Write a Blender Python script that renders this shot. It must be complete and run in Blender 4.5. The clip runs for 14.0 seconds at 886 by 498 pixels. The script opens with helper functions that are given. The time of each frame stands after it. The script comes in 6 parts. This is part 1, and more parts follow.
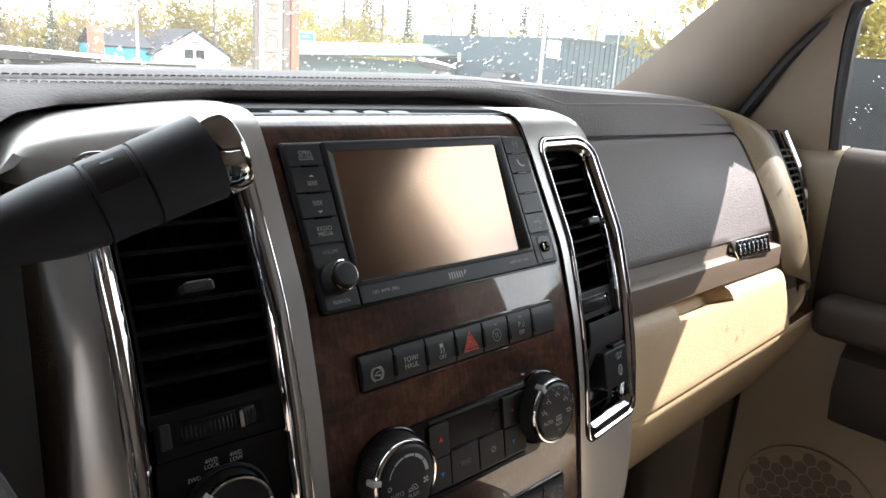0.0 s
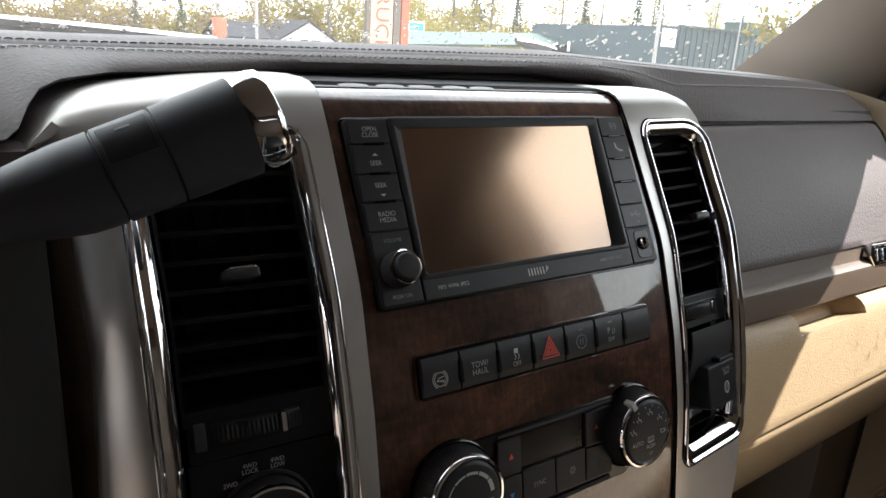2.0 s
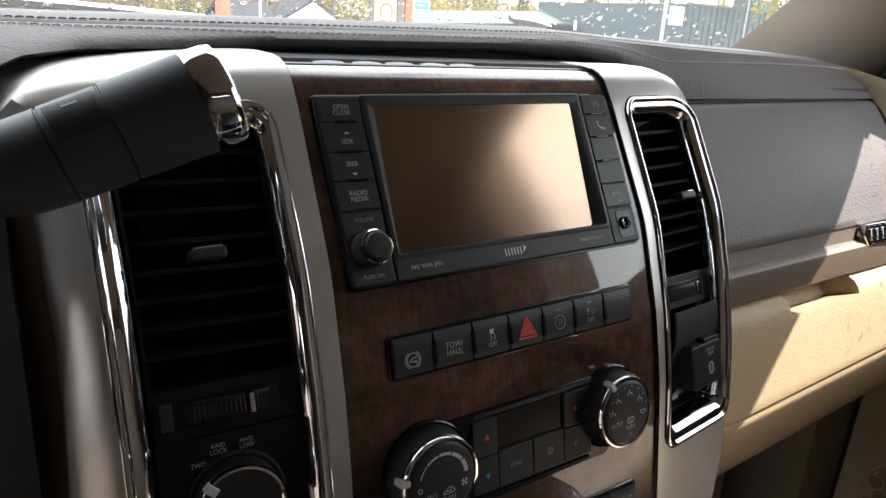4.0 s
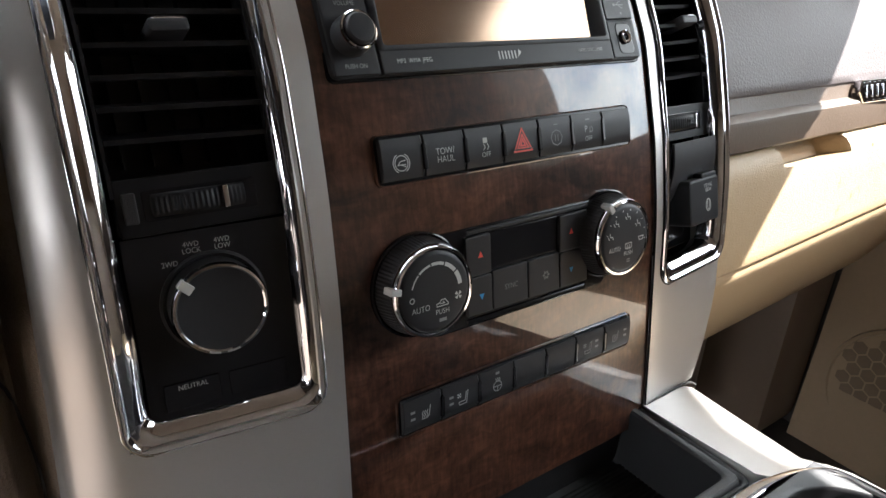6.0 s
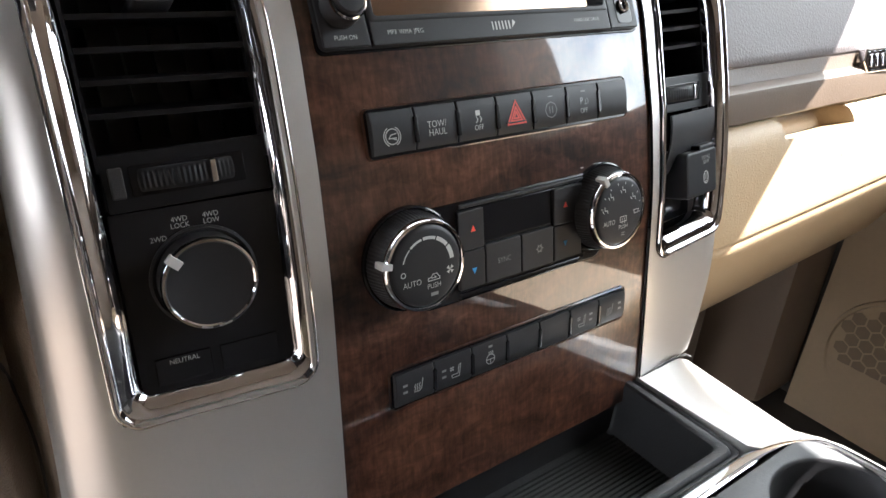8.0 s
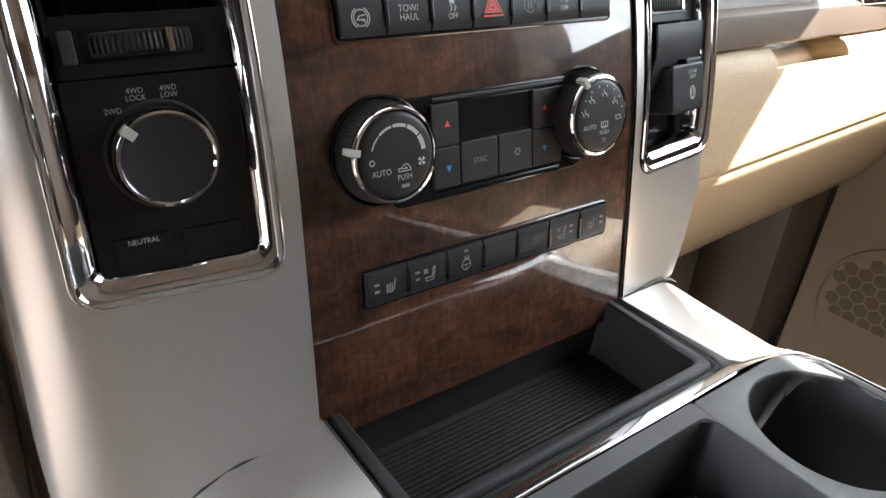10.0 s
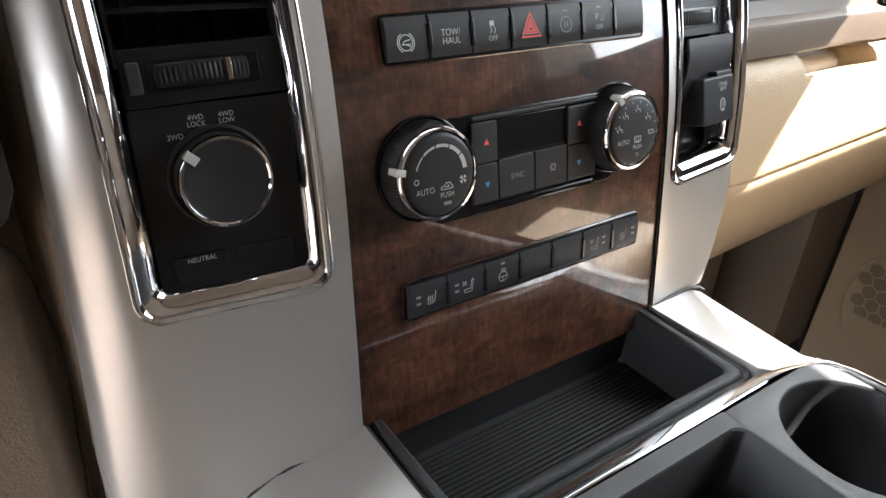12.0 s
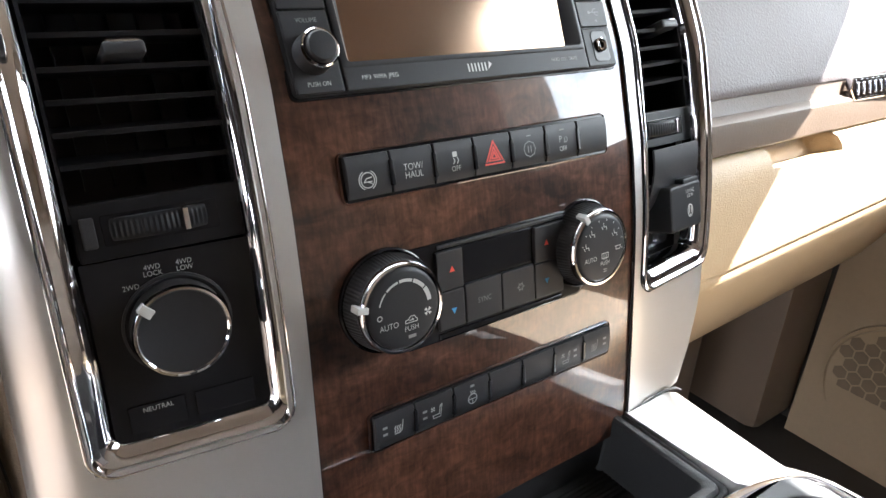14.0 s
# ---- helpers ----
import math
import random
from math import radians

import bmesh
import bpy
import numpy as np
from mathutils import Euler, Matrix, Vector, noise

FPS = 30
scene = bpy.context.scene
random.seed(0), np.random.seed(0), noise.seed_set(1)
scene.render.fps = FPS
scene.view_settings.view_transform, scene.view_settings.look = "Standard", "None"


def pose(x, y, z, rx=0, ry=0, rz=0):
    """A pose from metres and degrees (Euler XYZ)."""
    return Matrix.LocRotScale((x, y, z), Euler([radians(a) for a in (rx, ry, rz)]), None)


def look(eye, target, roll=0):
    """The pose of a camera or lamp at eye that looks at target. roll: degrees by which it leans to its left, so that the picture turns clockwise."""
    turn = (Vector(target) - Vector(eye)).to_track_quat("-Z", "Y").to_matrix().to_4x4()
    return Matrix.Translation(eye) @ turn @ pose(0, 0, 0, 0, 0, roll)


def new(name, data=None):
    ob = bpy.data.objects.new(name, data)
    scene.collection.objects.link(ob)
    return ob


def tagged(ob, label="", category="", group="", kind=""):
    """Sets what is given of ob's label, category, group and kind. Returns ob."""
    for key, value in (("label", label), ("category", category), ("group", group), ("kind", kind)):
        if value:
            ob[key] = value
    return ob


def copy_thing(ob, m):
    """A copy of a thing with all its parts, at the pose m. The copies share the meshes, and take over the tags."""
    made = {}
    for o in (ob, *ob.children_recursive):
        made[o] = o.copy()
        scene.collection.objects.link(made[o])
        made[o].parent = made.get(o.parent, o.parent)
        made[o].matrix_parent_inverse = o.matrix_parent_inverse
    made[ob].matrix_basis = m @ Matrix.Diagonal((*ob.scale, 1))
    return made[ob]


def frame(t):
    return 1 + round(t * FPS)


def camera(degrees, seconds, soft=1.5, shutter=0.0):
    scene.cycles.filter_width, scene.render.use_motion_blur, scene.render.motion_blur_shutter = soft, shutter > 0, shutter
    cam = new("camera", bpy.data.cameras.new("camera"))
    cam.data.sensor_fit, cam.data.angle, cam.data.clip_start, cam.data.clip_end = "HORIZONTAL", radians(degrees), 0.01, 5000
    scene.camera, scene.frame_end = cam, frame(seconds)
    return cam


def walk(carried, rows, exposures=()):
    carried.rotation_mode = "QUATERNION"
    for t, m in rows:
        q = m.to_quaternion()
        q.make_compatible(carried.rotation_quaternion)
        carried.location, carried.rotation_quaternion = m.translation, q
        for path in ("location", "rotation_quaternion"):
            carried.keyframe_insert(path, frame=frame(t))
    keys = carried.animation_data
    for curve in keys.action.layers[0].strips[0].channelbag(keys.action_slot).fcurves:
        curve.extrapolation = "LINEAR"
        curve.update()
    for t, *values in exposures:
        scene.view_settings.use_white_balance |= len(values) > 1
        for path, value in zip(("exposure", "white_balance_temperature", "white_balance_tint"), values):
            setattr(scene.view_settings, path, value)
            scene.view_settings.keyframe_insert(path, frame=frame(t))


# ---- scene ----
EXPOSURES = [(0.0, 2.3, 6050, 10), (0.5, 2.0, 6100, 10), (2.0, 1.85, 6150, 10), (5.0, 2.35, 6150, 10), (6.0, 2.9, 6000, 10), (7.5, 3.45, 5950, 10), (12.0, 3.5, 6000, 10), (14.0, 3.85, 5900, 10)]
cam = camera(64.76, 14.0)
ROWS = [
    (0, -0.3091, 0.0681, 1.7708, 75.13, -3.71, -42.92),
    (0.5, -0.2789, 0.0779, 1.7495, 74.78, -3.62, -40.94),
    (1, -0.2858, 0.0938, 1.7586, 74.80, -3.57, -38.52),
    (1.5, -0.2815, 0.0928, 1.7586, 74.51, -3.42, -35.32),
    (2, -0.2666, 0.0944, 1.7595, 73.80, -3.55, -34.36),
    (2.5, -0.2565, 0.0888, 1.7611, 73.52, -3.35, -34.16),
    (4.8, -0.2503, 0.0877, 1.7526, 71.04, -3.53, -34.29),
    (5, -0.2553, 0.0827, 1.7346, 70.68, -3.39, -35.38),
    (5.5, -0.2553, 0.0863, 1.7023, 68.12, -3.31, -36.19),
    (6, -0.2502, 0.0957, 1.6932, 65.92, -3.33, -36.15),
    (6.5, -0.2472, 0.0983, 1.6917, 64.86, -3.22, -36.09),
    (7, -0.2470, 0.0994, 1.6954, 64.11, -3.26, -35.93),
    (7.5, -0.2453, 0.0992, 1.6959, 63.69, -3.22, -35.87),
    (8, -0.2443, 0.0943, 1.6951, 63.38, -3.26, -35.87),
    (8.5, -0.2360, 0.0856, 1.6701, 62.81, -3.24, -35.82),
    (8.7, -0.2361, 0.0816, 1.6600, 62.59, -3.29, -36.04),
    (10.8, -0.2395, 0.0740, 1.6567, 60.65, -3.18, -35.33),
    (11, -0.2402, 0.0697, 1.6624, 60.60, -3.02, -35.08),
    (11.5, -0.2450, 0.0754, 1.6682, 60.81, -2.92, -34.93),
    (12, -0.2516, 0.0796, 1.6706, 60.82, -2.89, -34.63),
    (12.5, -0.2530, 0.0820, 1.6778, 61.04, -2.85, -34.13),
    (13, -0.2393, 0.0760, 1.6817, 62.31, -2.83, -33.93),
    (13.5, -0.2393, 0.0762, 1.6831, 63.18, -2.82, -33.70),
    (14, -0.2319, 0.0909, 1.7045, 65.14, -2.67, -35.88),
]
walk(cam, [(r[0], pose(*r[1:])) for r in ROWS], EXPOSURES)

# world, sun
SUN_AZIMUTH, SUN_HEIGHT = 118.0, 52.0     # degrees clockwise from straight ahead, above the horizon
world = bpy.data.worlds.new("world")
scene.world = world
world.use_nodes = True
wn = world.node_tree
sky = wn.nodes.new("ShaderNodeTexSky")
sky.sky_type, sky.sun_disc = "NISHITA", False
sky.sun_elevation, sky.sun_rotation = radians(SUN_HEIGHT), radians(SUN_AZIMUTH)
# broken white clouds
way_up, puffs, cover, over = wn.nodes.new("ShaderNodeTexCoord"), wn.nodes.new("ShaderNodeTexNoise"), wn.nodes.new("ShaderNodeMapRange"), wn.nodes.new("ShaderNodeMix")
puffs.inputs["Scale"].default_value, puffs.inputs["Detail"].default_value, puffs.inputs["Roughness"].default_value = 5.0, 8.0, 0.58
cover.inputs["From Min"].default_value, cover.inputs["From Max"].default_value = 0.35, 0.51
over.data_type = "RGBA"
over.inputs[7].default_value = (13.0, 12.8, 12.5, 1)
wn.links.new(way_up.outputs["Generated"], puffs.inputs["Vector"])
wn.links.new(puffs.outputs["Fac"], cover.inputs["Value"])
wn.links.new(cover.outputs[0], over.inputs["Factor"])
wn.links.new(sky.outputs[0], over.inputs[6])
wn.links.new(over.outputs[2], wn.nodes["Background"].inputs[0])
wn.nodes["Background"].inputs[1].default_value = 0.15
sun = new("sun", bpy.data.lights.new("sun", "SUN"))
sun.data.energy, sun.data.angle, sun.data.color = 5.0, radians(0.5), (1.0, 0.93, 0.84)
sun_way = Vector((math.sin(radians(SUN_AZIMUTH)) * math.cos(radians(SUN_HEIGHT)), math.cos(radians(SUN_AZIMUTH)) * math.cos(radians(SUN_HEIGHT)), math.sin(radians(SUN_HEIGHT))))
sun.matrix_world = look(sun_way * 30, (0, 0, 0))


# materials
def material(name, colour, rough=0.5, metal=0.0, vary=0.12, scale=40.0, bump=0.0, bump_scale=400.0, coat=0.0, spec=0.5, fine=0.06, tint=None, cells=0.0):
    """A principled surface with two scales of variation in colour and gloss, and fine relief."""
    m = bpy.data.materials.new(name)
    m.use_nodes = True
    t = m.node_tree
    b = t.nodes["Principled BSDF"]
    b.inputs["Metallic"].default_value = metal
    b.inputs["Coat Weight"].default_value = coat
    b.inputs["Coat Roughness"].default_value = 0.03
    b.inputs["Specular IOR Level"].default_value = spec
    if tint:
        b.inputs["Specular Tint"].default_value = (*tint, 1)
    co = t.nodes.new("ShaderNodeTexCoord")
    big, small = t.nodes.new("ShaderNodeTexNoise"), t.nodes.new("ShaderNodeTexNoise")
    for n, s in ((big, scale), (small, scale * 14)):
        n.inputs["Scale"].default_value, n.inputs["Detail"].default_value = s, 5.0
        t.links.new(co.outputs["Object"], n.inputs["Vector"])
    both = t.nodes.new("ShaderNodeMath")
    both.operation = "MULTIPLY_ADD"
    both.inputs[1].default_value = fine / max(vary, 1e-3)
    t.links.new(small.outputs["Fac"], both.inputs[0])
    t.links.new(big.outputs["Fac"], both.inputs[2])
    ramp = t.nodes.new("ShaderNodeMapRange")
    ramp.inputs["From Min"].default_value, ramp.inputs["From Max"].default_value = 0.3, 0.7 + fine / max(vary, 1e-3)
    ramp.inputs["To Min"].default_value, ramp.inputs["To Max"].default_value = 1 - vary, 1 + vary
    t.links.new(both.outputs[0], ramp.inputs["Value"])
    mul = t.nodes.new("ShaderNodeVectorMath")
    mul.operation = "SCALE"
    mul.inputs[0].default_value = colour
    t.links.new(ramp.outputs[0], mul.inputs["Scale"])
    t.links.new(mul.outputs[0], b.inputs["Base Color"])
    rr = t.nodes.new("ShaderNodeMapRange")
    rr.inputs["To Min"].default_value, rr.inputs["To Max"].default_value = rough * 0.8, min(1.0, rough * 1.2)
    t.links.new(big.outputs["Fac"], rr.inputs["Value"])
    t.links.new(rr.outputs[0], b.inputs["Roughness"])
    if bump:
        grain, bp = t.nodes.new("ShaderNodeTexNoise"), t.nodes.new("ShaderNodeBump")
        grain.inputs["Scale"].default_value, grain.inputs["Detail"].default_value = bump_scale, 3.0
        bp.inputs["Strength"].default_value, bp.inputs["Distance"].default_value = bump, 0.001
        t.links.new(co.outputs["Object"], grain.inputs["Vector"])
        height = grain.outputs["Fac"]
        if cells:
            cell, mix = t.nodes.new("ShaderNodeTexVoronoi"), t.nodes.new("ShaderNodeMath")
            cell.feature = "DISTANCE_TO_EDGE"
            cell.inputs["Scale"].default_value = cells
            mix.operation = "MULTIPLY_ADD"
            mix.inputs[1].default_value = 1.6
            clip = t.nodes.new("ShaderNodeMath")
            clip.operation = "MINIMUM"
            clip.inputs[1].default_value = 0.35
            warp = t.nodes.new("ShaderNodeVectorMath")
            warp.operation = "MULTIPLY_ADD"
            warp.inputs[1].default_value = (0.004, 0.004, 0.004)
            t.links.new(grain.outputs["Color"], warp.inputs[0])
            t.links.new(co.outputs["Object"], warp.inputs[2])
            t.links.new(warp.outputs[0], cell.inputs["Vector"])
            t.links.new(cell.outputs["Distance"], clip.inputs[0])
            t.links.new(clip.outputs[0], mix.inputs[0])
            t.links.new(height, mix.inputs[2])
            height = mix.outputs[0]
        t.links.new(height, bp.inputs["Height"])
        t.links.new(bp.outputs[0], b.inputs["Normal"])
    return m


def veneer():
    """Glossy burr walnut: stretched, swirling grain under lacquer."""
    m = material("walnut veneer", (0.1, 0.035, 0.016), 0.35, coat=1.0, spec=0.12)
    t = m.node_tree
    b = t.nodes["Principled BSDF"]
    co = t.nodes.new("ShaderNodeTexCoord")

    def figure(size, detail, warp, rough):
        mp, n = t.nodes.new("ShaderNodeMapping"), t.nodes.new("ShaderNodeTexNoise")
        mp.inputs["Scale"].default_value = size
        mp.inputs["Rotation"].default_value = (0.0, 0.18, 0.0)
        n.inputs["Scale"].default_value, n.inputs["Detail"].default_value = 1.0, detail
        n.inputs["Distortion"].default_value, n.inputs["Roughness"].default_value = warp, rough
        t.links.new(co.outputs["Object"], mp.inputs["Vector"])
        t.links.new(mp.outputs[0], n.inputs["Vector"])
        return n.outputs["Fac"]

    def math_node(kind, a, b):
        n = t.nodes.new("ShaderNodeMath")
        n.operation = kind
        for k, v in enumerate((a, b)):
            if isinstance(v, float):
                n.inputs[k].default_value = v
            else:
                t.links.new(v, n.inputs[k])
        return n.outputs[0]

    # broad clouds across the sheet, curls over them, short upright flecks
    clouds = figure((16.0, 10.0, 34.0), 4.0, 0.9, 0.55)
    curls = figure((75.0, 30.0, 120.0), 5.0, 1.2, 0.6)
    flecks = figure((420.0, 120.0, 75.0), 3.0, 0.3, 0.6)
    total = math_node("ADD", math_node("ADD", math_node("MULTIPLY", clouds, 0.46), math_node("MULTIPLY", curls, 0.30)), math_node("MULTIPLY", flecks, 0.24))
    ramp = t.nodes.new("ShaderNodeValToRGB")
    for i, (p, c) in enumerate(((0.39, (0.017, 0.0078, 0.0052)), (0.475, (0.043, 0.0185, 0.0118)), (0.55, (0.076, 0.0335, 0.0205)), (0.64, (0.122, 0.056, 0.034)))):
        e = ramp.color_ramp.elements[i] if i < 2 else ramp.color_ramp.elements.new(p)
        e.position, e.color = p, (*c, 1)
    t.links.new(total, ramp.inputs["Fac"])
    t.links.new(ramp.outputs[0], b.inputs["Base Color"])
    return m


def clear_glass(name, gloss=0.05, film_share=0.025):
    """A thin wet pane: light passes straight through, a little is mirrored, a translucent film adds haze."""
    m = bpy.data.materials.new(name)
    m.use_nodes = True
    t = m.node_tree
    t.nodes.clear()
    out, mix = t.nodes.new("ShaderNodeOutputMaterial"), t.nodes.new("ShaderNodeMixShader")
    a, b = t.nodes.new("ShaderNodeBsdfTransparent"), t.nodes.new("ShaderNodeBsdfGlossy")
    a.inputs["Color"].default_value = (0.74, 0.77, 0.755, 1)
    b.inputs["Roughness"].default_value = 0.0
    mix.inputs[0].default_value = gloss
    t.links.new(a.outputs[0], mix.inputs[1])
    t.links.new(b.outputs[0], mix.inputs[2])
    # translucent share that veils the view with a washed-out haze
    film, lay = t.nodes.new("ShaderNodeBsdfTranslucent"), t.nodes.new("ShaderNodeMixShader")
    film.inputs["Color"].default_value = (0.9, 0.9, 0.88, 1)
    lay.inputs[0].default_value = film_share
    t.links.new(mix.outputs[0], lay.inputs[1])
    t.links.new(film.outputs[0], lay.inputs[2])
    t.links.new(lay.outputs[0], out.inputs[0])
    return m


WOOD = veneer()
SILVER = material("satin silver paint", (0.44, 0.425, 0.41), 0.37, metal=0.72, vary=0.02, fine=0.03)
CHROME = material("chrome", (0.60, 0.60, 0.62), 0.045, metal=1.0, vary=0.02, fine=0.01, scale=15)
BLACK = material("black plastic", (0.024, 0.024, 0.026), 0.42, vary=0.15, spec=0.22, bump=0.12, bump_scale=1800)
MATTE = material("matt black plastic", (0.020, 0.020, 0.021), 0.6, vary=0.2, bump=0.2, bump_scale=1500)
VENTBLACK = material("black vent plastic", (0.008, 0.008, 0.0092), 0.45, vary=0.15, spec=0.18)
RUBBER = material("dark rubber mat", (0.010, 0.010, 0.0108), 0.5, vary=0.2, bump=0.2, bump_scale=900)
GREYPLASTIC = material("charcoal plastic", (0.020, 0.020, 0.0215), 0.5, vary=0.12, bump=0.25, bump_scale=1600)
GLOSS = material("gloss black", (0.009, 0.009, 0.0105), 0.15, vary=0.1, spec=0.2)
DASH = material("grey brown leatherette", (0.092, 0.078, 0.076), 0.55, spec=0.3, vary=0.1, scale=12, bump=0.36, bump_scale=300, cells=260)
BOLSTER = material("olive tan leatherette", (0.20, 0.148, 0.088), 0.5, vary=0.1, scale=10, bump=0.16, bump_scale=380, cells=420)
# darker copy of BOLSTER: shade at the dashboard's end put into the colour
OLIVE_SHADED = material("shaded olive leatherette", (0.125, 0.094, 0.057), 0.5, vary=0.1, scale=10, bump=0.16, bump_scale=380, cells=420)
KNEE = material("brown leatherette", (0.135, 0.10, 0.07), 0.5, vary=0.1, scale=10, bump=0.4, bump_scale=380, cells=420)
TAN = material("tan leatherette", (0.345, 0.252, 0.150), 0.5, vary=0.1, scale=10, bump=0.4, bump_scale=380, cells=420)
BROWN = material("brown trim plastic", (0.085, 0.06, 0.042), 0.5, vary=0.12, scale=14, bump=0.35, bump_scale=500)
SCREEN = material("screen glass", (0.016, 0.013, 0.012), 0.29, vary=0.02, fine=0.01, spec=0.5, tint=(1.0, 0.70, 0.50))
pane = SCREEN.node_tree.nodes["Principled BSDF"]
pane.inputs["IOR"].default_value = 2.9
for wire in list(pane.inputs["Roughness"].links):
    SCREEN.node_tree.links.remove(wire)
pane.inputs["Roughness"].default_value = 0.13
WHITE = material("white print", (0.45, 0.45, 0.44), 0.5, vary=0.05)
DIM = material("faint grey print", (0.22, 0.22, 0.22), 0.5, vary=0.05)
REDINK = material("red print", (0.62, 0.05, 0.03), 0.5, vary=0.05)
BLUEINK = material("blue print", (0.03, 0.24, 0.55), 0.5, vary=0.05)
THREAD = material("grey thread", (0.34, 0.33, 0.33), 0.7, vary=0.2, scale=300)
# tan with the low door's shade put into the colour
DOORTAN_SHADED = material("shaded tan plastic", (0.215, 0.158, 0.10), 0.55, vary=0.1, scale=10, bump=0.3, bump_scale=500)
DOORBROWN = material("dark brown plastic", (0.030, 0.023, 0.019), 0.7, spec=0.15, vary=0.12, scale=14, bump=0.35, bump_scale=500)
# shade inside the grille holes, as one flat darker colour
HOLE_SHADE = material("shaded speaker mesh", (0.115, 0.086, 0.056), 0.8, vary=0.2)
GRIP = material("satin black grip", (0.028, 0.030, 0.038), 0.5, vary=0.1, bump=0.1, bump_scale=1800)
CLOTH = material("beige headliner cloth", (0.25, 0.212, 0.175), 0.85, vary=0.05, bump=0.3, bump_scale=900)
HEADLINER = material("pale headliner cloth", (0.38, 0.345, 0.31), 0.9, vary=0.05, bump=0.3, bump_scale=900)
CARPET = material("dark carpet", (0.03, 0.026, 0.022), 0.95, vary=0.3, bump=0.6, bump_scale=700)
STRIPMARK = material("light grey plastic", (0.16, 0.16, 0.165), 0.4, vary=0.08)
GLASS = clear_glass("windscreen glass")
SIDEGLASS = clear_glass("side window glass", 0.04, 0.005)


# building blocks
def link(name, me, mat, parent=None, label="", smooth=35):
    me.materials.append(mat)
    if smooth:
        me.shade_smooth()
        me.set_sharp_from_angle(angle=radians(smooth))
    ob = new(name, me)
    if parent is not None:
        ob.parent = parent
        ob.matrix_parent_inverse = Matrix.Translation(parent.location).inverted()
    return tagged(ob, label)


def part(name, bm, mat, parent=None, label="", smooth=35):
    """One bmesh, in the place's own coordinates, as one mesh object."""
    me = bpy.data.meshes.new(name)
    bmesh.ops.recalc_face_normals(bm, faces=bm.faces[:])
    bm.to_mesh(me)
    bm.free()
    return link(name, me, mat, parent, label, smooth)


def thing(name, label, category, place=(0, 0, 0), group="", kind=""):
    ob = new(name)
    ob.empty_display_size = 0.02
    ob.location = place
    return tagged(ob, label, category, group, kind)


def grid(rows, closed=False, thick=0.0, into=None, skip=None):
    """A sheet through rows of points; thick: its depth against its normal; skip(i, j): leaves a cell out."""
    bm = into or bmesh.new()
    vs = [[bm.verts.new(p) for p in r] for r in rows]
    fs = []
    for k, (a, b) in enumerate(zip(vs, vs[1:])):
        n = len(a)
        for i in range(n if closed else n - 1):
            if skip and skip(k, i):
                continue
            j = (i + 1) % n
            fs.append(bm.faces.new((a[i], a[j], b[j], b[i])))
    bmesh.ops.delete(bm, geom=[v for r in vs for v in r if not v.link_faces], context="VERTS")
    if thick:
        bm.normal_update()
        bmesh.ops.solidify(bm, geom=fs, thickness=thick)
    return bm


def box(bm, x0, x1, y0, y1, z0, z1, bevel=0.0, m=None, seg=2):
    bm = bm or bmesh.new()
    vs = [bm.verts.new((x, y, z)) for z in (z0, z1) for y in (y0, y1) for x in (x0, x1)]
    fs = [bm.faces.new([vs[i] for i in f]) for f in ((0, 2, 3, 1), (4, 5, 7, 6), (0, 1, 5, 4), (2, 6, 7, 3), (0, 4, 6, 2), (1, 3, 7, 5))]
    if bevel:
        got = bmesh.ops.bevel(bm, geom=list({e for f in fs for e in f.edges}), offset=bevel, segments=seg, profile=0.5, affect="EDGES")
        vs = list({v for f in got["faces"] for v in f.verts} | {v for v in vs if v.is_valid})
    if m is not None:
        bmesh.ops.transform(bm, matrix=m, verts=[v for v in vs if v.is_valid])
    return bm


def rrect(x0, x1, y0, y1, r, n=5, side=1):
    """A rounded rectangle as a closed loop of (x, y); side: steps along each straight edge."""
    pts = []
    for cx, cy, a in ((x1 - r, y0 + r, -90), (x1 - r, y1 - r, 0), (x0 + r, y1 - r, 90), (x0 + r, y0 + r, 180)):
        pts += [(cx + r * math.cos(radians(a + 90 * i / n)), cy + r * math.sin(radians(a + 90 * i / n))) for i in range(n + 1)]
    if side > 1:
        out = []
        for i, p in enumerate(pts):
            q = pts[(i + 1) % len(pts)]
            out.append(p)
            if i % (n + 1) == n:
                out += [(p[0] + (q[0] - p[0]) * k / side, p[1] + (q[1] - p[1]) * k / side) for k in range(1, side)]
        pts = out
    return pts


def loops(rings, cap=True, back=False, into=None):
    """A skin over closed rings of points, the last one capped."""
    bm = into or bmesh.new()
    vs = [[bm.verts.new(p) for p in r] for r in rings]
    for a, b in zip(vs, vs[1:]):
        for i in range(len(a)):
            j = (i + 1) % len(a)
            bm.faces.new((a[i], a[j], b[j], b[i]))
    if cap:
        bm.faces.new(vs[-1])
    if back:
        bm.faces.new(vs[0][::-1])
    return bm


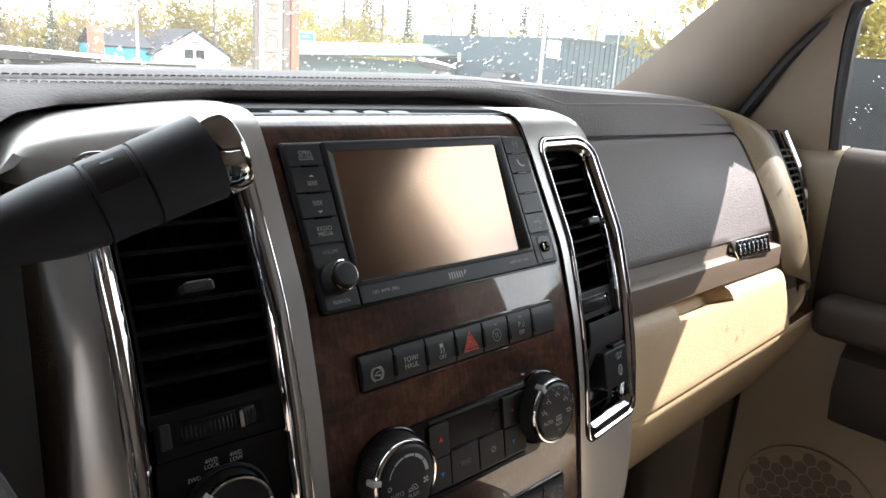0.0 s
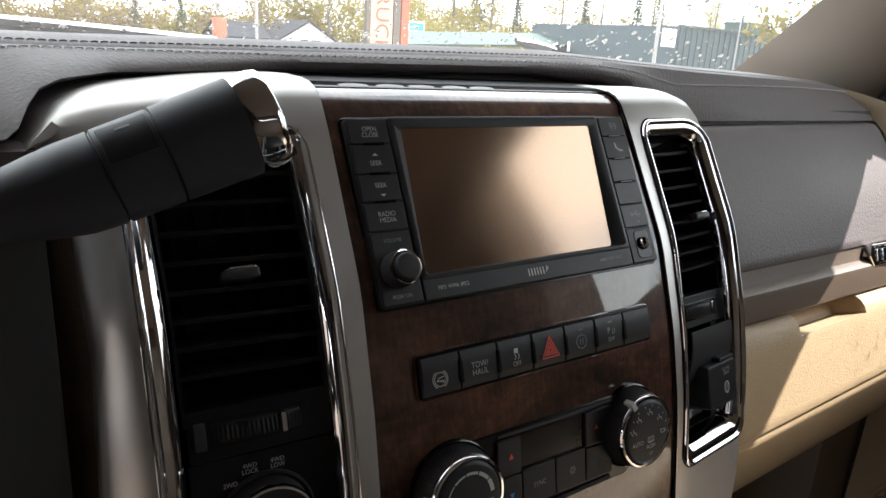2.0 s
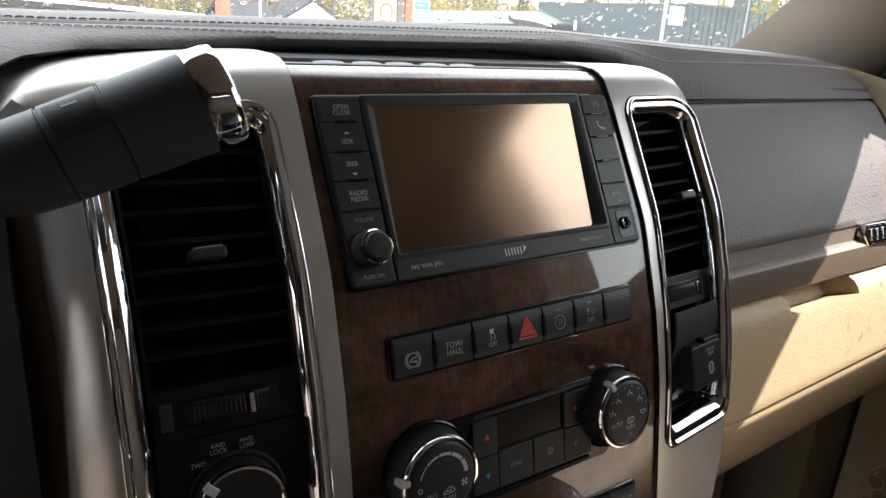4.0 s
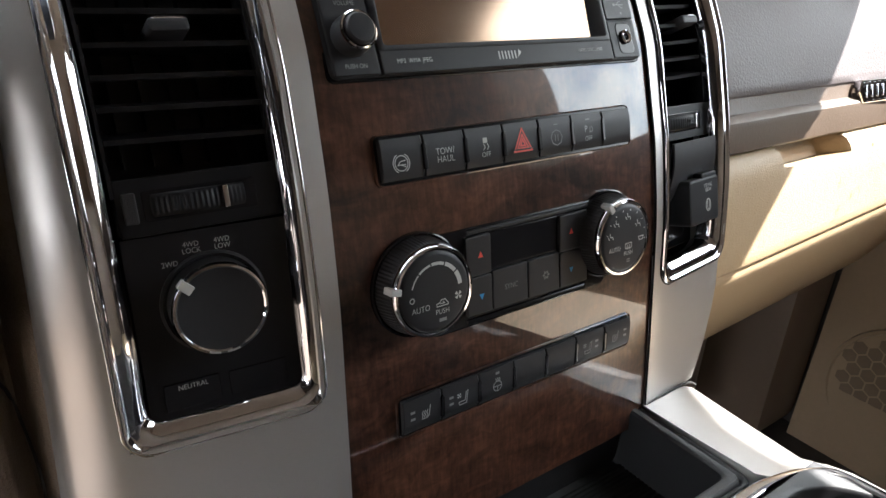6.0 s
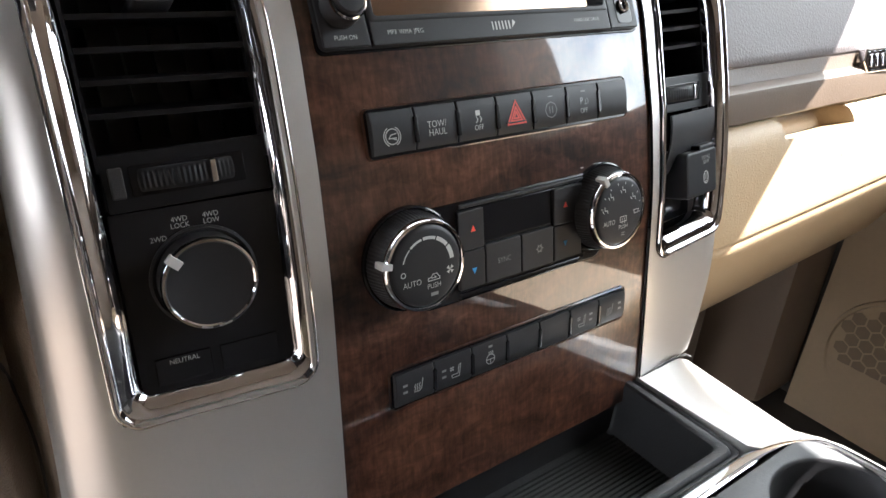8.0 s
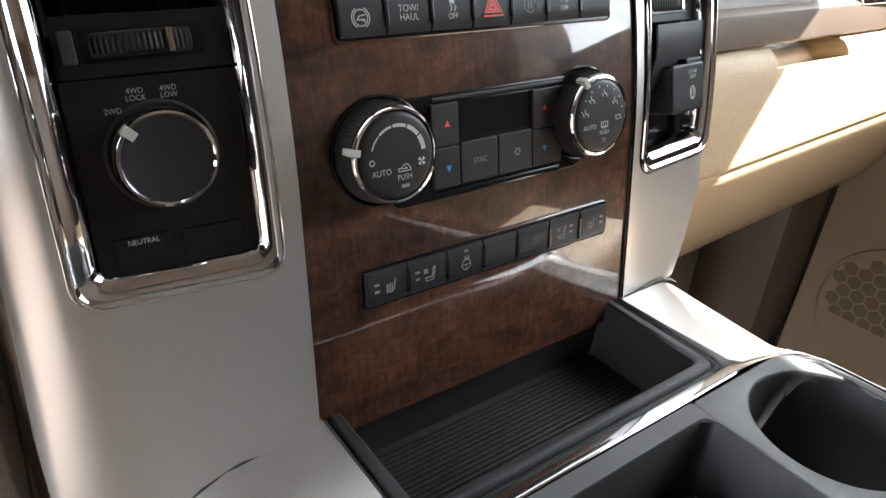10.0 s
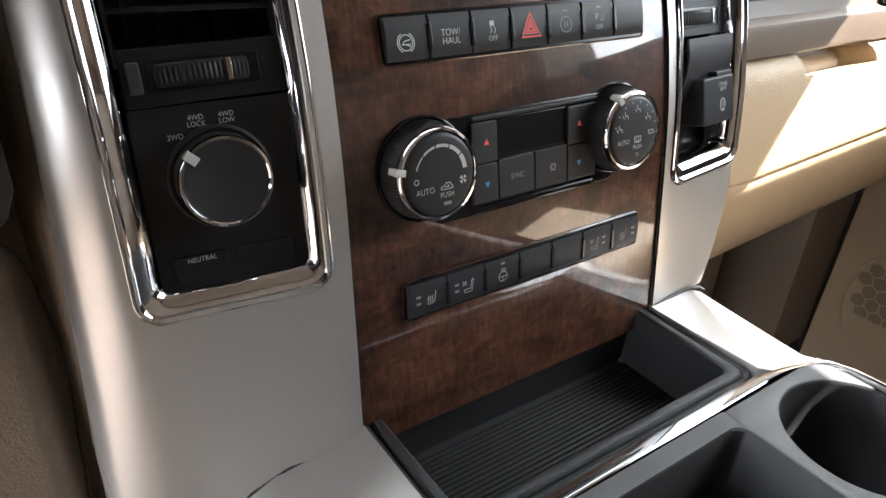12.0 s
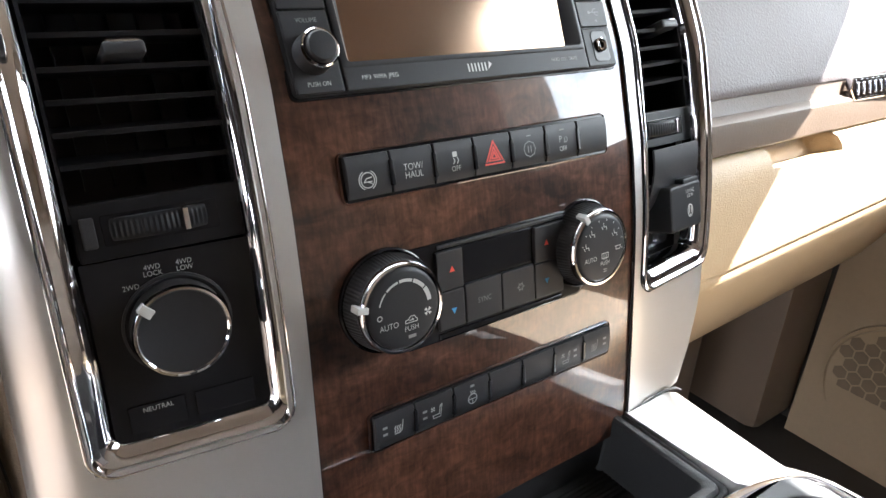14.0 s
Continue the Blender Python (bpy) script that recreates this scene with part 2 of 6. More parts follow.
def slab(x0, x1, y0, y1, r, z0, z1, m, edge=0.0006, into=None, dish=0.0, n=4):
    """A rounded plate in the frame m, from depth z0 to z1, its front edge eased."""
    e = edge
    rings = [[(x, y, z0) for x, y in rrect(x0, x1, y0, y1, r, n)], [(x, y, z1 - e) for x, y in rrect(x0, x1, y0, y1, r, n)],
             [(x, y, z1 - e * 0.3) for x, y in rrect(x0 + e * 0.3, x1 - e * 0.3, y0 + e * 0.3, y1 - e * 0.3, max(r - e * 0.3, 1e-4), n)],
             [(x, y, z1) for x, y in rrect(x0 + e, x1 - e, y0 + e, y1 - e, max(r - e, 1e-4), n)]]
    if dish:
        rings.append([(x, y, z1 - dish) for x, y in rrect(x0 + 4 * e, x1 - 4 * e, y0 + 4 * e, y1 - 4 * e, max(r - e, 1e-4), n)])
    # a narrow level border keeps the face's shading flat
    f = e * (4.6 if dish else 1.6)
    rings.append([(x, y, z1 - dish) for x, y in rrect(x0 + f, x1 - f, y0 + f, y1 - f, max(r - e, 1e-4), n)])
    return loops([[m @ Vector(p) for p in ring] for ring in rings], True, True, into)


def lathe(profile, m, n=48, into=None, knurl=0.0):
    """Turned from (radius, height) pairs about the frame's z; knurl: ribs of that depth."""
    bm = into or bmesh.new()
    rings = []
    for r, z in profile:
        if r == 0:
            rings.append([bm.verts.new(m @ Vector((0, 0, z)))])
        else:
            rings.append([bm.verts.new(m @ Vector(((r - knurl * (i % 2)) * math.cos(2 * math.pi * i / n), (r - knurl * (i % 2)) * math.sin(2 * math.pi * i / n), z))) for i in range(n)])
    for a, b in zip(rings, rings[1:]):
        for i in range(n):
            j = (i + 1) % n
            if len(a) == 1:
                bm.faces.new((a[0], b[j], b[i]))
            elif len(b) == 1:
                bm.faces.new((a[i], a[j], b[0]))
            else:
                bm.faces.new((a[i], a[j], b[j], b[i]))
    return bm


def tube(points, radius, n=10, into=None, closed=False):
    """A round bar along points; radius: one number or one for each point."""
    pts = [Vector(p) for p in points]
    rings = []
    for i, p in enumerate(pts):
        a, b = pts[max(i - 1, 0)], pts[min(i + 1, len(pts) - 1)]
        q = (b - a).to_track_quat("Z", "Y").to_matrix()
        r = radius if isinstance(radius, (int, float)) else radius[i]
        rings.append([p + q @ Vector((r * math.cos(2 * math.pi * k / n), r * math.sin(2 * math.pi * k / n), 0)) for k in range(n)])
    return loops(rings, True, True, into)


def strokes(lines, m, width=0.0005, lift=0.00012, into=None, fills=()):
    """Printed lines and filled shapes in the frame m, as thin raised ink."""
    bm = into or bmesh.new()
    for line in lines:
        for (ax, ay), (bx, by) in zip(line, line[1:]):
            d = Vector((bx - ax, by - ay)).normalized() * width / 2
            q = [(ax - d.x - d.y, ay - d.y + d.x), (bx + d.x - d.y, by + d.y + d.x), (bx + d.x + d.y, by + d.y - d.x), (ax - d.x + d.y, ay - d.y - d.x)]
            bm.faces.new([bm.verts.new(m @ Vector((x, y, lift))) for x, y in q])
    for shape in fills:
        bm.faces.new([bm.verts.new(m @ Vector((x, y, lift))) for x, y in shape])
    return bm


def arc(cx, cy, r, a, b, n=12):
    return [(cx + r * math.cos(radians(a + (b - a) * i / n)), cy + r * math.sin(radians(a + (b - a) * i / n))) for i in range(n + 1)]


def lettering(text, m, size, mat, parent, squeeze=0.9, spacing=1.0):
    """Printed words in the built-in font, centred on the frame m."""
    cu = bpy.data.curves.new("lettering", "FONT")
    cu.body, cu.size, cu.align_x, cu.align_y, cu.resolution_u = text, size, "CENTER", "CENTER", 3
    cu.space_line, cu.space_character, cu.offset = 0.85, spacing, -0.010 * size
    tmp = bpy.data.objects.new("lettering", cu)
    me = bpy.data.meshes.new_from_object(tmp)
    bpy.data.objects.remove(tmp)
    bpy.data.curves.remove(cu)
    me.name = "lettering"
    me.materials.clear()
    me.transform(m @ Matrix.Translation((0, 0, 0.00015)) @ Matrix.Diagonal((squeeze, 1, 1, 1)))
    return link("lettering", me, mat, parent, "", 0)


def interp(x, table):
    return float(np.interp(x, [p[0] for p in table], [p[1] for p in table]))


def smooth_table(table, n=60, k=2):
    """The table resampled and rounded off."""
    xs = np.linspace(table[0][0], table[-1][0], n)
    ys = np.interp(xs, [p[0] for p in table], [p[1] for p in table])
    for _ in range(k):
        e = np.r_[2 * ys[0] - ys[1], ys, 2 * ys[-1] - ys[-2]]
        ys = (e[:-2] + 2 * e[1:-1] + e[2:]) / 4
    return list(zip(xs, ys))


# height against depth of the stack's face, on its middle line
FACE = smooth_table([(1.30, 0.316), (1.395, 0.3272), (1.456, 0.3355), (1.5214, 0.3450), (1.5438, 0.3490), (1.585, 0.359), (1.60, 0.364), (1.6376, 0.3765), (1.645, 0.3795), (1.7125, 0.418), (1.733, 0.431)], 80)
# how far the silver sides fall back from the face, by distance from the middle
FALL = [(0.0, 0.0), (0.125, 0.0), (0.205, 0.009), (0.2135, 0.0102), (0.2165, 0.0108), (0.220, 0.0120), (0.224, 0.0138), (0.228, 0.0159), (0.232, 0.0184), (0.236, 0.0214), (0.2385, 0.0240), (0.2400, 0.033), (0.2408, 0.080), (0.2415, 0.160)]


def face_y(z):
    return interp(z, FACE)


def side_fall(x):
    """How far back the sides lie; the passenger's side rolls off 5 mm earlier."""
    return interp(abs(x) + (0.005 * max(0.0, min(1.0, (x - 0.19) / 0.018)) if x > 0 else 0.0), FALL)


def on_side(x, z, out=0.0):
    """A point on the sides of the stack, that much proud of the surface."""
    d = (face_y(z + 0.004) - face_y(z - 0.004)) / 0.008
    n = Vector((0.11 * (1 if x > 0 else -1), -1, d)).normalized()
    return Vector((x, face_y(z) + side_fall(x), z)) + n * out


def frame_between(x, z0, z1, out=0.0, fall=0.0, turn=0.0):
    """A pose on the face between two heights: its x to the right, its y up along the face, its z out of it."""
    a, b = Vector((x, face_y(z0) + fall, z0)), Vector((x, face_y(z1) + fall, z1))
    up = (b - a).normalized()
    n = Vector((1, 0, 0)).cross(up).normalized()
    p = (a + b) / 2 + n * out
    m = Matrix(((1, up.x, n.x, p.x), (0, up.y, n.y, p.y), (0, up.z, n.z, p.z), (0, 0, 0, 1)))
    return m @ pose(0, 0, 0, 0, turn, 0)


def at(m, x, y, z=0.0):
    return m @ Matrix.Translation((x, y, z))


def shoulder(x, z):
    """The passenger's upper corner of the stack is well rounded."""
    return z - 0.011 * max(0.0, (x - 0.178) / 0.030) ** 2 * max(0.0, min(1.0, (z - 1.690) / 0.028))


# the middle of the dashboard
def centre_stack():
    t = thing("centre_stack", "curved walnut and satin silver middle of the dashboard", "dashboard console", (0, 0.35, 1.395))
    path = [(y, z) for z, y in FACE if 1.385 < z < 1.722] + [(0.4285, 1.7275), (0.4335, 1.7312), (0.440, 1.7336), (0.448, 1.7342)]
    half = [interp(z, [(1.39, 0.1165), (1.735, 0.1115)]) for _, z in path]
    rows = [[(s * h, y + 0.0012 * abs(s) ** 8, z) for s in np.linspace(-1, 1, 15)] for (y, z), h in zip(path, half)]
    zw = [z for _, z in path]
    slot = lambda i, j: zw[i] > 1.637 and zw[i + 1] < 1.7165 and 2 <= j < 12       # behind the radio
    part("wood_panel", grid(rows, thick=0.003, skip=slot), WOOD, t)
    # silver sides with the openings for the vents
    back = [(0.4285, 1.7285), (0.4345, 1.7335), (0.442, 1.7362), (0.452, 1.7375), (0.475, 1.738), (0.51, 1.737), (0.535, 1.735)]
    zs = sorted({*np.round(np.linspace(1.395, 1.4913, 12), 4), *np.round(np.linspace(1.4913, 1.7150, 36), 4)})
    path = [(face_y(z), z) for z in zs] + back
    short = path[:-2]       # the passenger's side ends sooner at the back
    # stations across a side: the border along the veneer, the vent's opening, the roll to the outer edge
    cols = [0.0, 0.004, 0.128, 0.145, 0.162, 0.179, 0.196, 0.210, 0.2165, 0.220, 0.224, 0.228, 0.232, 0.236, 0.2385, 0.2400, 0.2408, 0.2415]
    for s in (-1, 1):
        drop = [(0.0, 0.0), (0.205, 0.0), (0.217, 0.0005), (0.225, 0.003), (0.230, 0.008), (0.234, 0.018), (0.238, 0.040)]
        if s < 0:
            drop = [(0.0, 0.0), (0.13, 0.001), (0.16, 0.003), (0.19, 0.006), (0.210, 0.0085), (0.2165, 0.0100), (0.224, 0.0128), (0.232, 0.0172), (0.236, 0.0215), (0.2385, 0.0270), (0.2400, 0.0360), (0.2415, 0.0560)]
        rows = []
        for y, z in path if s < 0 else short:
            k = max(0.0, min(1.0, (z - 1.716) / 0.016))
            inner = interp(z, [(1.39, 0.1172), (1.735, 0.1122)])
            edge, wide = 0.210, interp(z, [(1.39, 0.2365), (1.45, 0.2335), (1.55, 0.2300), (1.62, 0.2275), (1.68, 0.2310), (1.705, 0.2370), (1.722, 0.2455), (1.735, 0.2490)])
            if s > 0:       # the passenger's side draws in towards its foot
                wide = interp(z, [(1.386, 0.187), (1.42, 0.2005), (1.45, 0.2080), (1.49, 0.2130), (1.60, 0.2155), (1.72, 0.2210)])
                edge = min(0.205, wide - 0.005)
            across = [(inner + c, inner + c) for c in cols[:2]] + [(0.128 + (c - 0.128) * (edge - 0.128) / (0.210 - 0.128) if z < 1.49 else c, c) for c in cols[2:7]] + [(edge + (c - 0.210) / 0.0315 * (wide - edge), c) for c in cols[7:]]
            if s > 0:
                rows.append([(x, y + interp(c, FALL) * (1 - 0.5 * k) - 0.45 * (z - shoulder(x, z)) * (1 - k), shoulder(x, z) - k * interp(c, drop)) for x, c in across])
            else:
                rows.append([(-x, y + interp(c, FALL) * (1 - 0.5 * k), z - k * interp(c, drop)) for x, c in across])
        z_of = [z for _, z in path[:len(rows)]]
        hole = lambda i, j: z_of[i] >= 1.4912 and z_of[i + 1] <= 1.7151 and 2 <= j < 7
        part("silver_surround", grid(rows, thick=0.0025 if s < 0 else 0.0, skip=hole), SILVER, t, "satin silver painted surround")
        foot = lambda c: 0.1172 + c * 0.56 if s > 0 else 0.1172 + c if c < 0.093 else 0.210 + (c - 0.0928) / 0.0315 * 0.0268
        skirt = [[(s * foot(c), face_y(z) + interp(0.1172 + c, FALL) + 0.0006, z) for c in [0.0, 0.03, 0.05, 0.07, *(x - 0.1172 for x in cols[7:])]] for z in np.linspace(1.25, 1.397, 8)]
        part("silver_skirt", grid(skirt, thick=0.002), SILVER, t, "satin silver foot of the surround")
        # dark gap along the veneer
        line = [(s * (interp(z, [(1.39, 0.1167), (1.735, 0.1117)])), y - 0.0004, z) for y, z in path[:-4]]
        part("shadow_gap", tube(line, 0.0007, 6), GLOSS, t)
        # chrome bezel round the vent
        prof = [(0.0, -0.001), (0.0, 0.0016), (0.0007, 0.0024), (0.0016, 0.0026), (0.0024, 0.0018), (0.0030, 0.0006), (0.0036, 0.0003), (0.0048, 0.0001), (0.0062, -0.0006), (0.0075, -0.0017), (0.0087, -0.0033), (0.0096, -0.0052), (0.0102, -0.0074), (0.0106, -0.0100), (0.0108, -0.016)]
        rings = []
        for inset, out in prof:
            ring = rrect(0.1240 + inset * 1.05, (0.2135 if s < 0 else 0.2085) - inset * (1.35 if s < 0 else 1.0), 1.4868 + inset * 1.35, 1.7185 - inset * 1.0, max(0.0125 - inset * 0.72, 0.0035), 10, 24)
            rings.append([on_side(s * x, shoulder(s * x, z), out) for x, z in ring])
        part("vent_bezel", loops(rings, cap=False), CHROME, t, "polished chrome bezel", 120)
        seam = [[on_side(s * x, shoulder(s * x, z), out) for x, z in rrect(0.1240 + i, (0.2135 if s < 0 else 0.2085) - i, 1.4868 + i, 1.7185 - i, 0.0125 - i, 10, 24)] for i, out in ((-0.0010, -0.0004), (-0.0009, 0.0005), (0.0003, 0.0006))]
        part("bezel_seam", loops(seam, cap=False), GLOSS, t)
    return t


def vent(s):
    """The air vent in one of the silver sides, with its thumbwheel below."""
    t = thing("air_vent", "black plastic air vent with horizontal slats, chrome bezel round it", "air vent", on_side(s * 0.166, 1.60), "dashboard air vents")
    deep = 0.007 if s > 0 else 0.0       # the passenger's vent sits deeper in its bezel
    q = lambda x, z, out: on_side(s * x, z, out - deep)
    rows = [[q(x, z, -0.042) for x in (0.130, 0.166, 0.202)] for z in np.linspace(1.594, 1.712, 12)]
    part("duct", grid(rows, thick=0.002), MATTE, t)
    for x in (0.1335, 0.1985):
        part("side_wall", grid([[q(x, z, o) for o in (-0.004, -0.042)] for z in np.linspace(1.594, 1.712, 14)], thick=0.0015), VENTBLACK, t)
    for k in range(8):
        z = 1.6195 + k * 0.01135 if s > 0 else 1.6145 + k * 0.0119
        bm = bmesh.new()
        ring = []
        for x in (0.1338, 0.166, 0.1982):
            a, b, n = q(x, z, -0.005), q(x, z + 0.004, -0.028), Vector((0, 0, 0.0011))
            ring.append([a - n, (a * 3 + b) / 4 - n * 1.2, b - n * 0.5, b + n * 0.5, (a * 3 + b) / 4 + n * 1.2, a + n])
        loops(ring, True, True, bm)
        part("slat", bm, VENTBLACK, t)
    for k in range(5):
        x = 0.1415 + k * 0.012
        part("vane", grid([[q(x, z, o) for o in (-0.030, -0.040)] for z in np.linspace(1.605, 1.71, 8)], thick=0.001), MATTE, t)
    m = frame_between(s * (0.1665 if s < 0 else 0.179), 1.645, 1.665, -deep, 0.0055)
    tab = part("slat_tab", slab(-0.008, 0.008, -0.0028, 0.0028, 0.0015, -0.02, 0.0022, m, 0.0014), BLACK, t)
    part("chrome_tip", slab(0.0 if s > 0 else -0.0065, 0.0065, 0.0012, 0.0034, 0.0008, -0.01, 0.0016, m, 0.0006), CHROME, tab, "chrome edge")
    # thumbwheel plate
    m = frame_between(s * 0.166, 1.580, 1.601, -0.004 - deep, 0.0045, s * 6)
    plate = part("thumbwheel_plate", slab(-0.0325, 0.0325, -0.0115, 0.0115, 0.001, -0.01, 0.0, m, 0.0005), VENTBLACK, t)
    w = 0.0226
    part("slot", slab(-w, w, -0.0062, 0.0062, 0.001, 0.0001, 0.0004, m, 0.0002), GLOSS, plate)
    wheel = lathe([(0, -0.0046), (0.0394, -0.0046), (0.0399, -0.0041), (0.0402, -0.0022), (0.0403, 0.0), (0.0402, 0.0022), (0.0399, 0.0041), (0.0394, 0.0046), (0, 0.0046)], at(m, -0.0008, 0.0, -0.0347) @ pose(0, 0, 0, 90, 0, 0), 240, knurl=0.0004)
    part("thumbwheel", wheel, VENTBLACK, t)
    part("pointer", slab(0.0078, 0.0102, -0.0046, 0.0046, 0.0004, 0.0, 0.0056, m, 0.0003), CHROME, t, "silver mark")
    if s < 0:
        part("clip", slab(-0.0300, -0.0248, -0.0062, 0.0062, 0.0008, 0.0, 0.0012, m, 0.0005), GREYPLASTIC, t)
    return t


def drive_selector():
    t = thing("drive_selector", "gloss black four wheel drive selector with chrome ringed knob", "selector switch", (-0.166, 0.36, 1.506))
    m = frame_between(-0.1662, 1.5005, 1.5775, -0.0045, 0.0045, -6.2)
    h = 0.0402
    panel = part("panel", slab(-0.0335, 0.0335, -h, h, 0.001, -0.012, 0.0, m, 0.0005), GLOSS, t)
    c = at(m, -0.0006, 0.0082)
    part("knob_well", lathe([(0.0223, 0.0), (0.0223, 0.0008), (0.0211, 0.0012), (0.0204, 0.0003), (0, 0.0003)], c, 64), BLACK, panel)
    knob = part("knob", lathe([(0.0195, 0.0), (0.0188, 0.012), (0.0181, 0.0128), (0.0173, 0.0124), (0.0, 0.0120)], c, 72), BLACK, t)
    part("knob_ring", lathe([(0.0195, 0.0100), (0.0197, 0.0118), (0.0191, 0.0131), (0.0181, 0.0133), (0.0175, 0.0126)], c, 96), CHROME, knob, "chrome ring")
    part("pointer", slab(-0.0020, 0.0020, 0.0145, 0.0203, 0.0003, 0.010, 0.0140, c @ pose(0, 0, 0, 0, 0, 47), 0.0003), WHITE, knob, "silver grey pointer mark")
    for word, x, y, w in (("2WD", -0.0162, 0.0273, 0.0032), ("4WD\nLOCK", -0.0070, 0.0330, 0.0032), ("4WD\nLOW", 0.0056, 0.0330, 0.0032)):
        lettering(word, at(m, x, y), w, WHITE, panel)
    button = part("button", slab(-0.0268, -0.0035, -0.0362, -0.0240, 0.0006, 0.0, 0.0012, m, 0.0004), GLOSS, t)
    lettering("NEUTRAL", at(m, -0.0148, -0.0264, 0.0012), 0.0032, WHITE, button)
    part("blank_button", slab(0.0005, 0.0262, -0.0362, -0.0245, 0.0006, 0.0, 0.0009, m, 0.0004), GLOSS, t)
    return t


def power_outlet():
    t = thing("power_outlet", "black mains power outlet with hinged cover in the dashboard", "power outlet", (0.166, 0.36, 1.506))
    m = frame_between(0.166, 1.5055, 1.5775, -0.0115, 0.0045, 6.2)
    part("panel", slab(-0.0325, 0.0325, -0.0425, 0.0375, 0.001, -0.03, -0.010, m, 0.0005), GLOSS, t)
    # curved apron that dives in towards the socket
    rows = []
    for k in range(13):
        a = radians(-12 + 74 * k / 12)
        y, z = 0.0368 - 0.052 * (math.sin(a) + 0.208) / 1.1, 0.0062 - 0.034 * (1 - math.cos(a)) * 1.05
        rows.append([m @ Vector((x, y, z)) for x in np.linspace(-0.0235, 0.0315, 6)])
    part("apron", grid(rows, thick=0.0015), BLACK, t)
    f = at(m, 0.008, -0.0028, 0.0068) @ pose(0, 0, 0, -4, 0, 0)
    cover = part("cover", slab(-0.0215, 0.0180, -0.0185, 0.0130, 0.003, -0.0145, 0.0070, f, 0.0012), VENTBLACK, t)
    part("cover_tab", slab(-0.004, 0.0155, 0.0115, 0.0162, 0.001, 0.0, 0.0066, f, 0.0008), VENTBLACK, cover)
    part("hinge", tube([f @ Vector((-0.014, -0.0178, -0.006)), f @ Vector((-0.004, -0.0178, -0.006))], 0.0016, 8), GLOSS, cover)
    g = at(f, 0.0030, -0.0014, 0.0070)
    lettering("115 V AC\n150 W", at(g, 0, 0.0072), 0.0038, WHITE, cover, 0.75)
    ring = [arc(0, -0.0050, 0.0042, 0, 360, 14), [(-0.0013, -0.0025), (-0.0013, -0.0065)], [(0.0013, -0.0025), (0.0013, -0.0065)], [(-0.0008, -0.0078), (0.0008, -0.0078)]]
    ring[0] = [(x * 0.75, y) for x, y in ring[0]]
    part("outlet_symbol", strokes(ring, g, 0.0006), WHITE, cover, "", 0)
    return t


centre_stack()
for side in (-1, 1):
    vent(side)
drive_selector()
power_outlet()


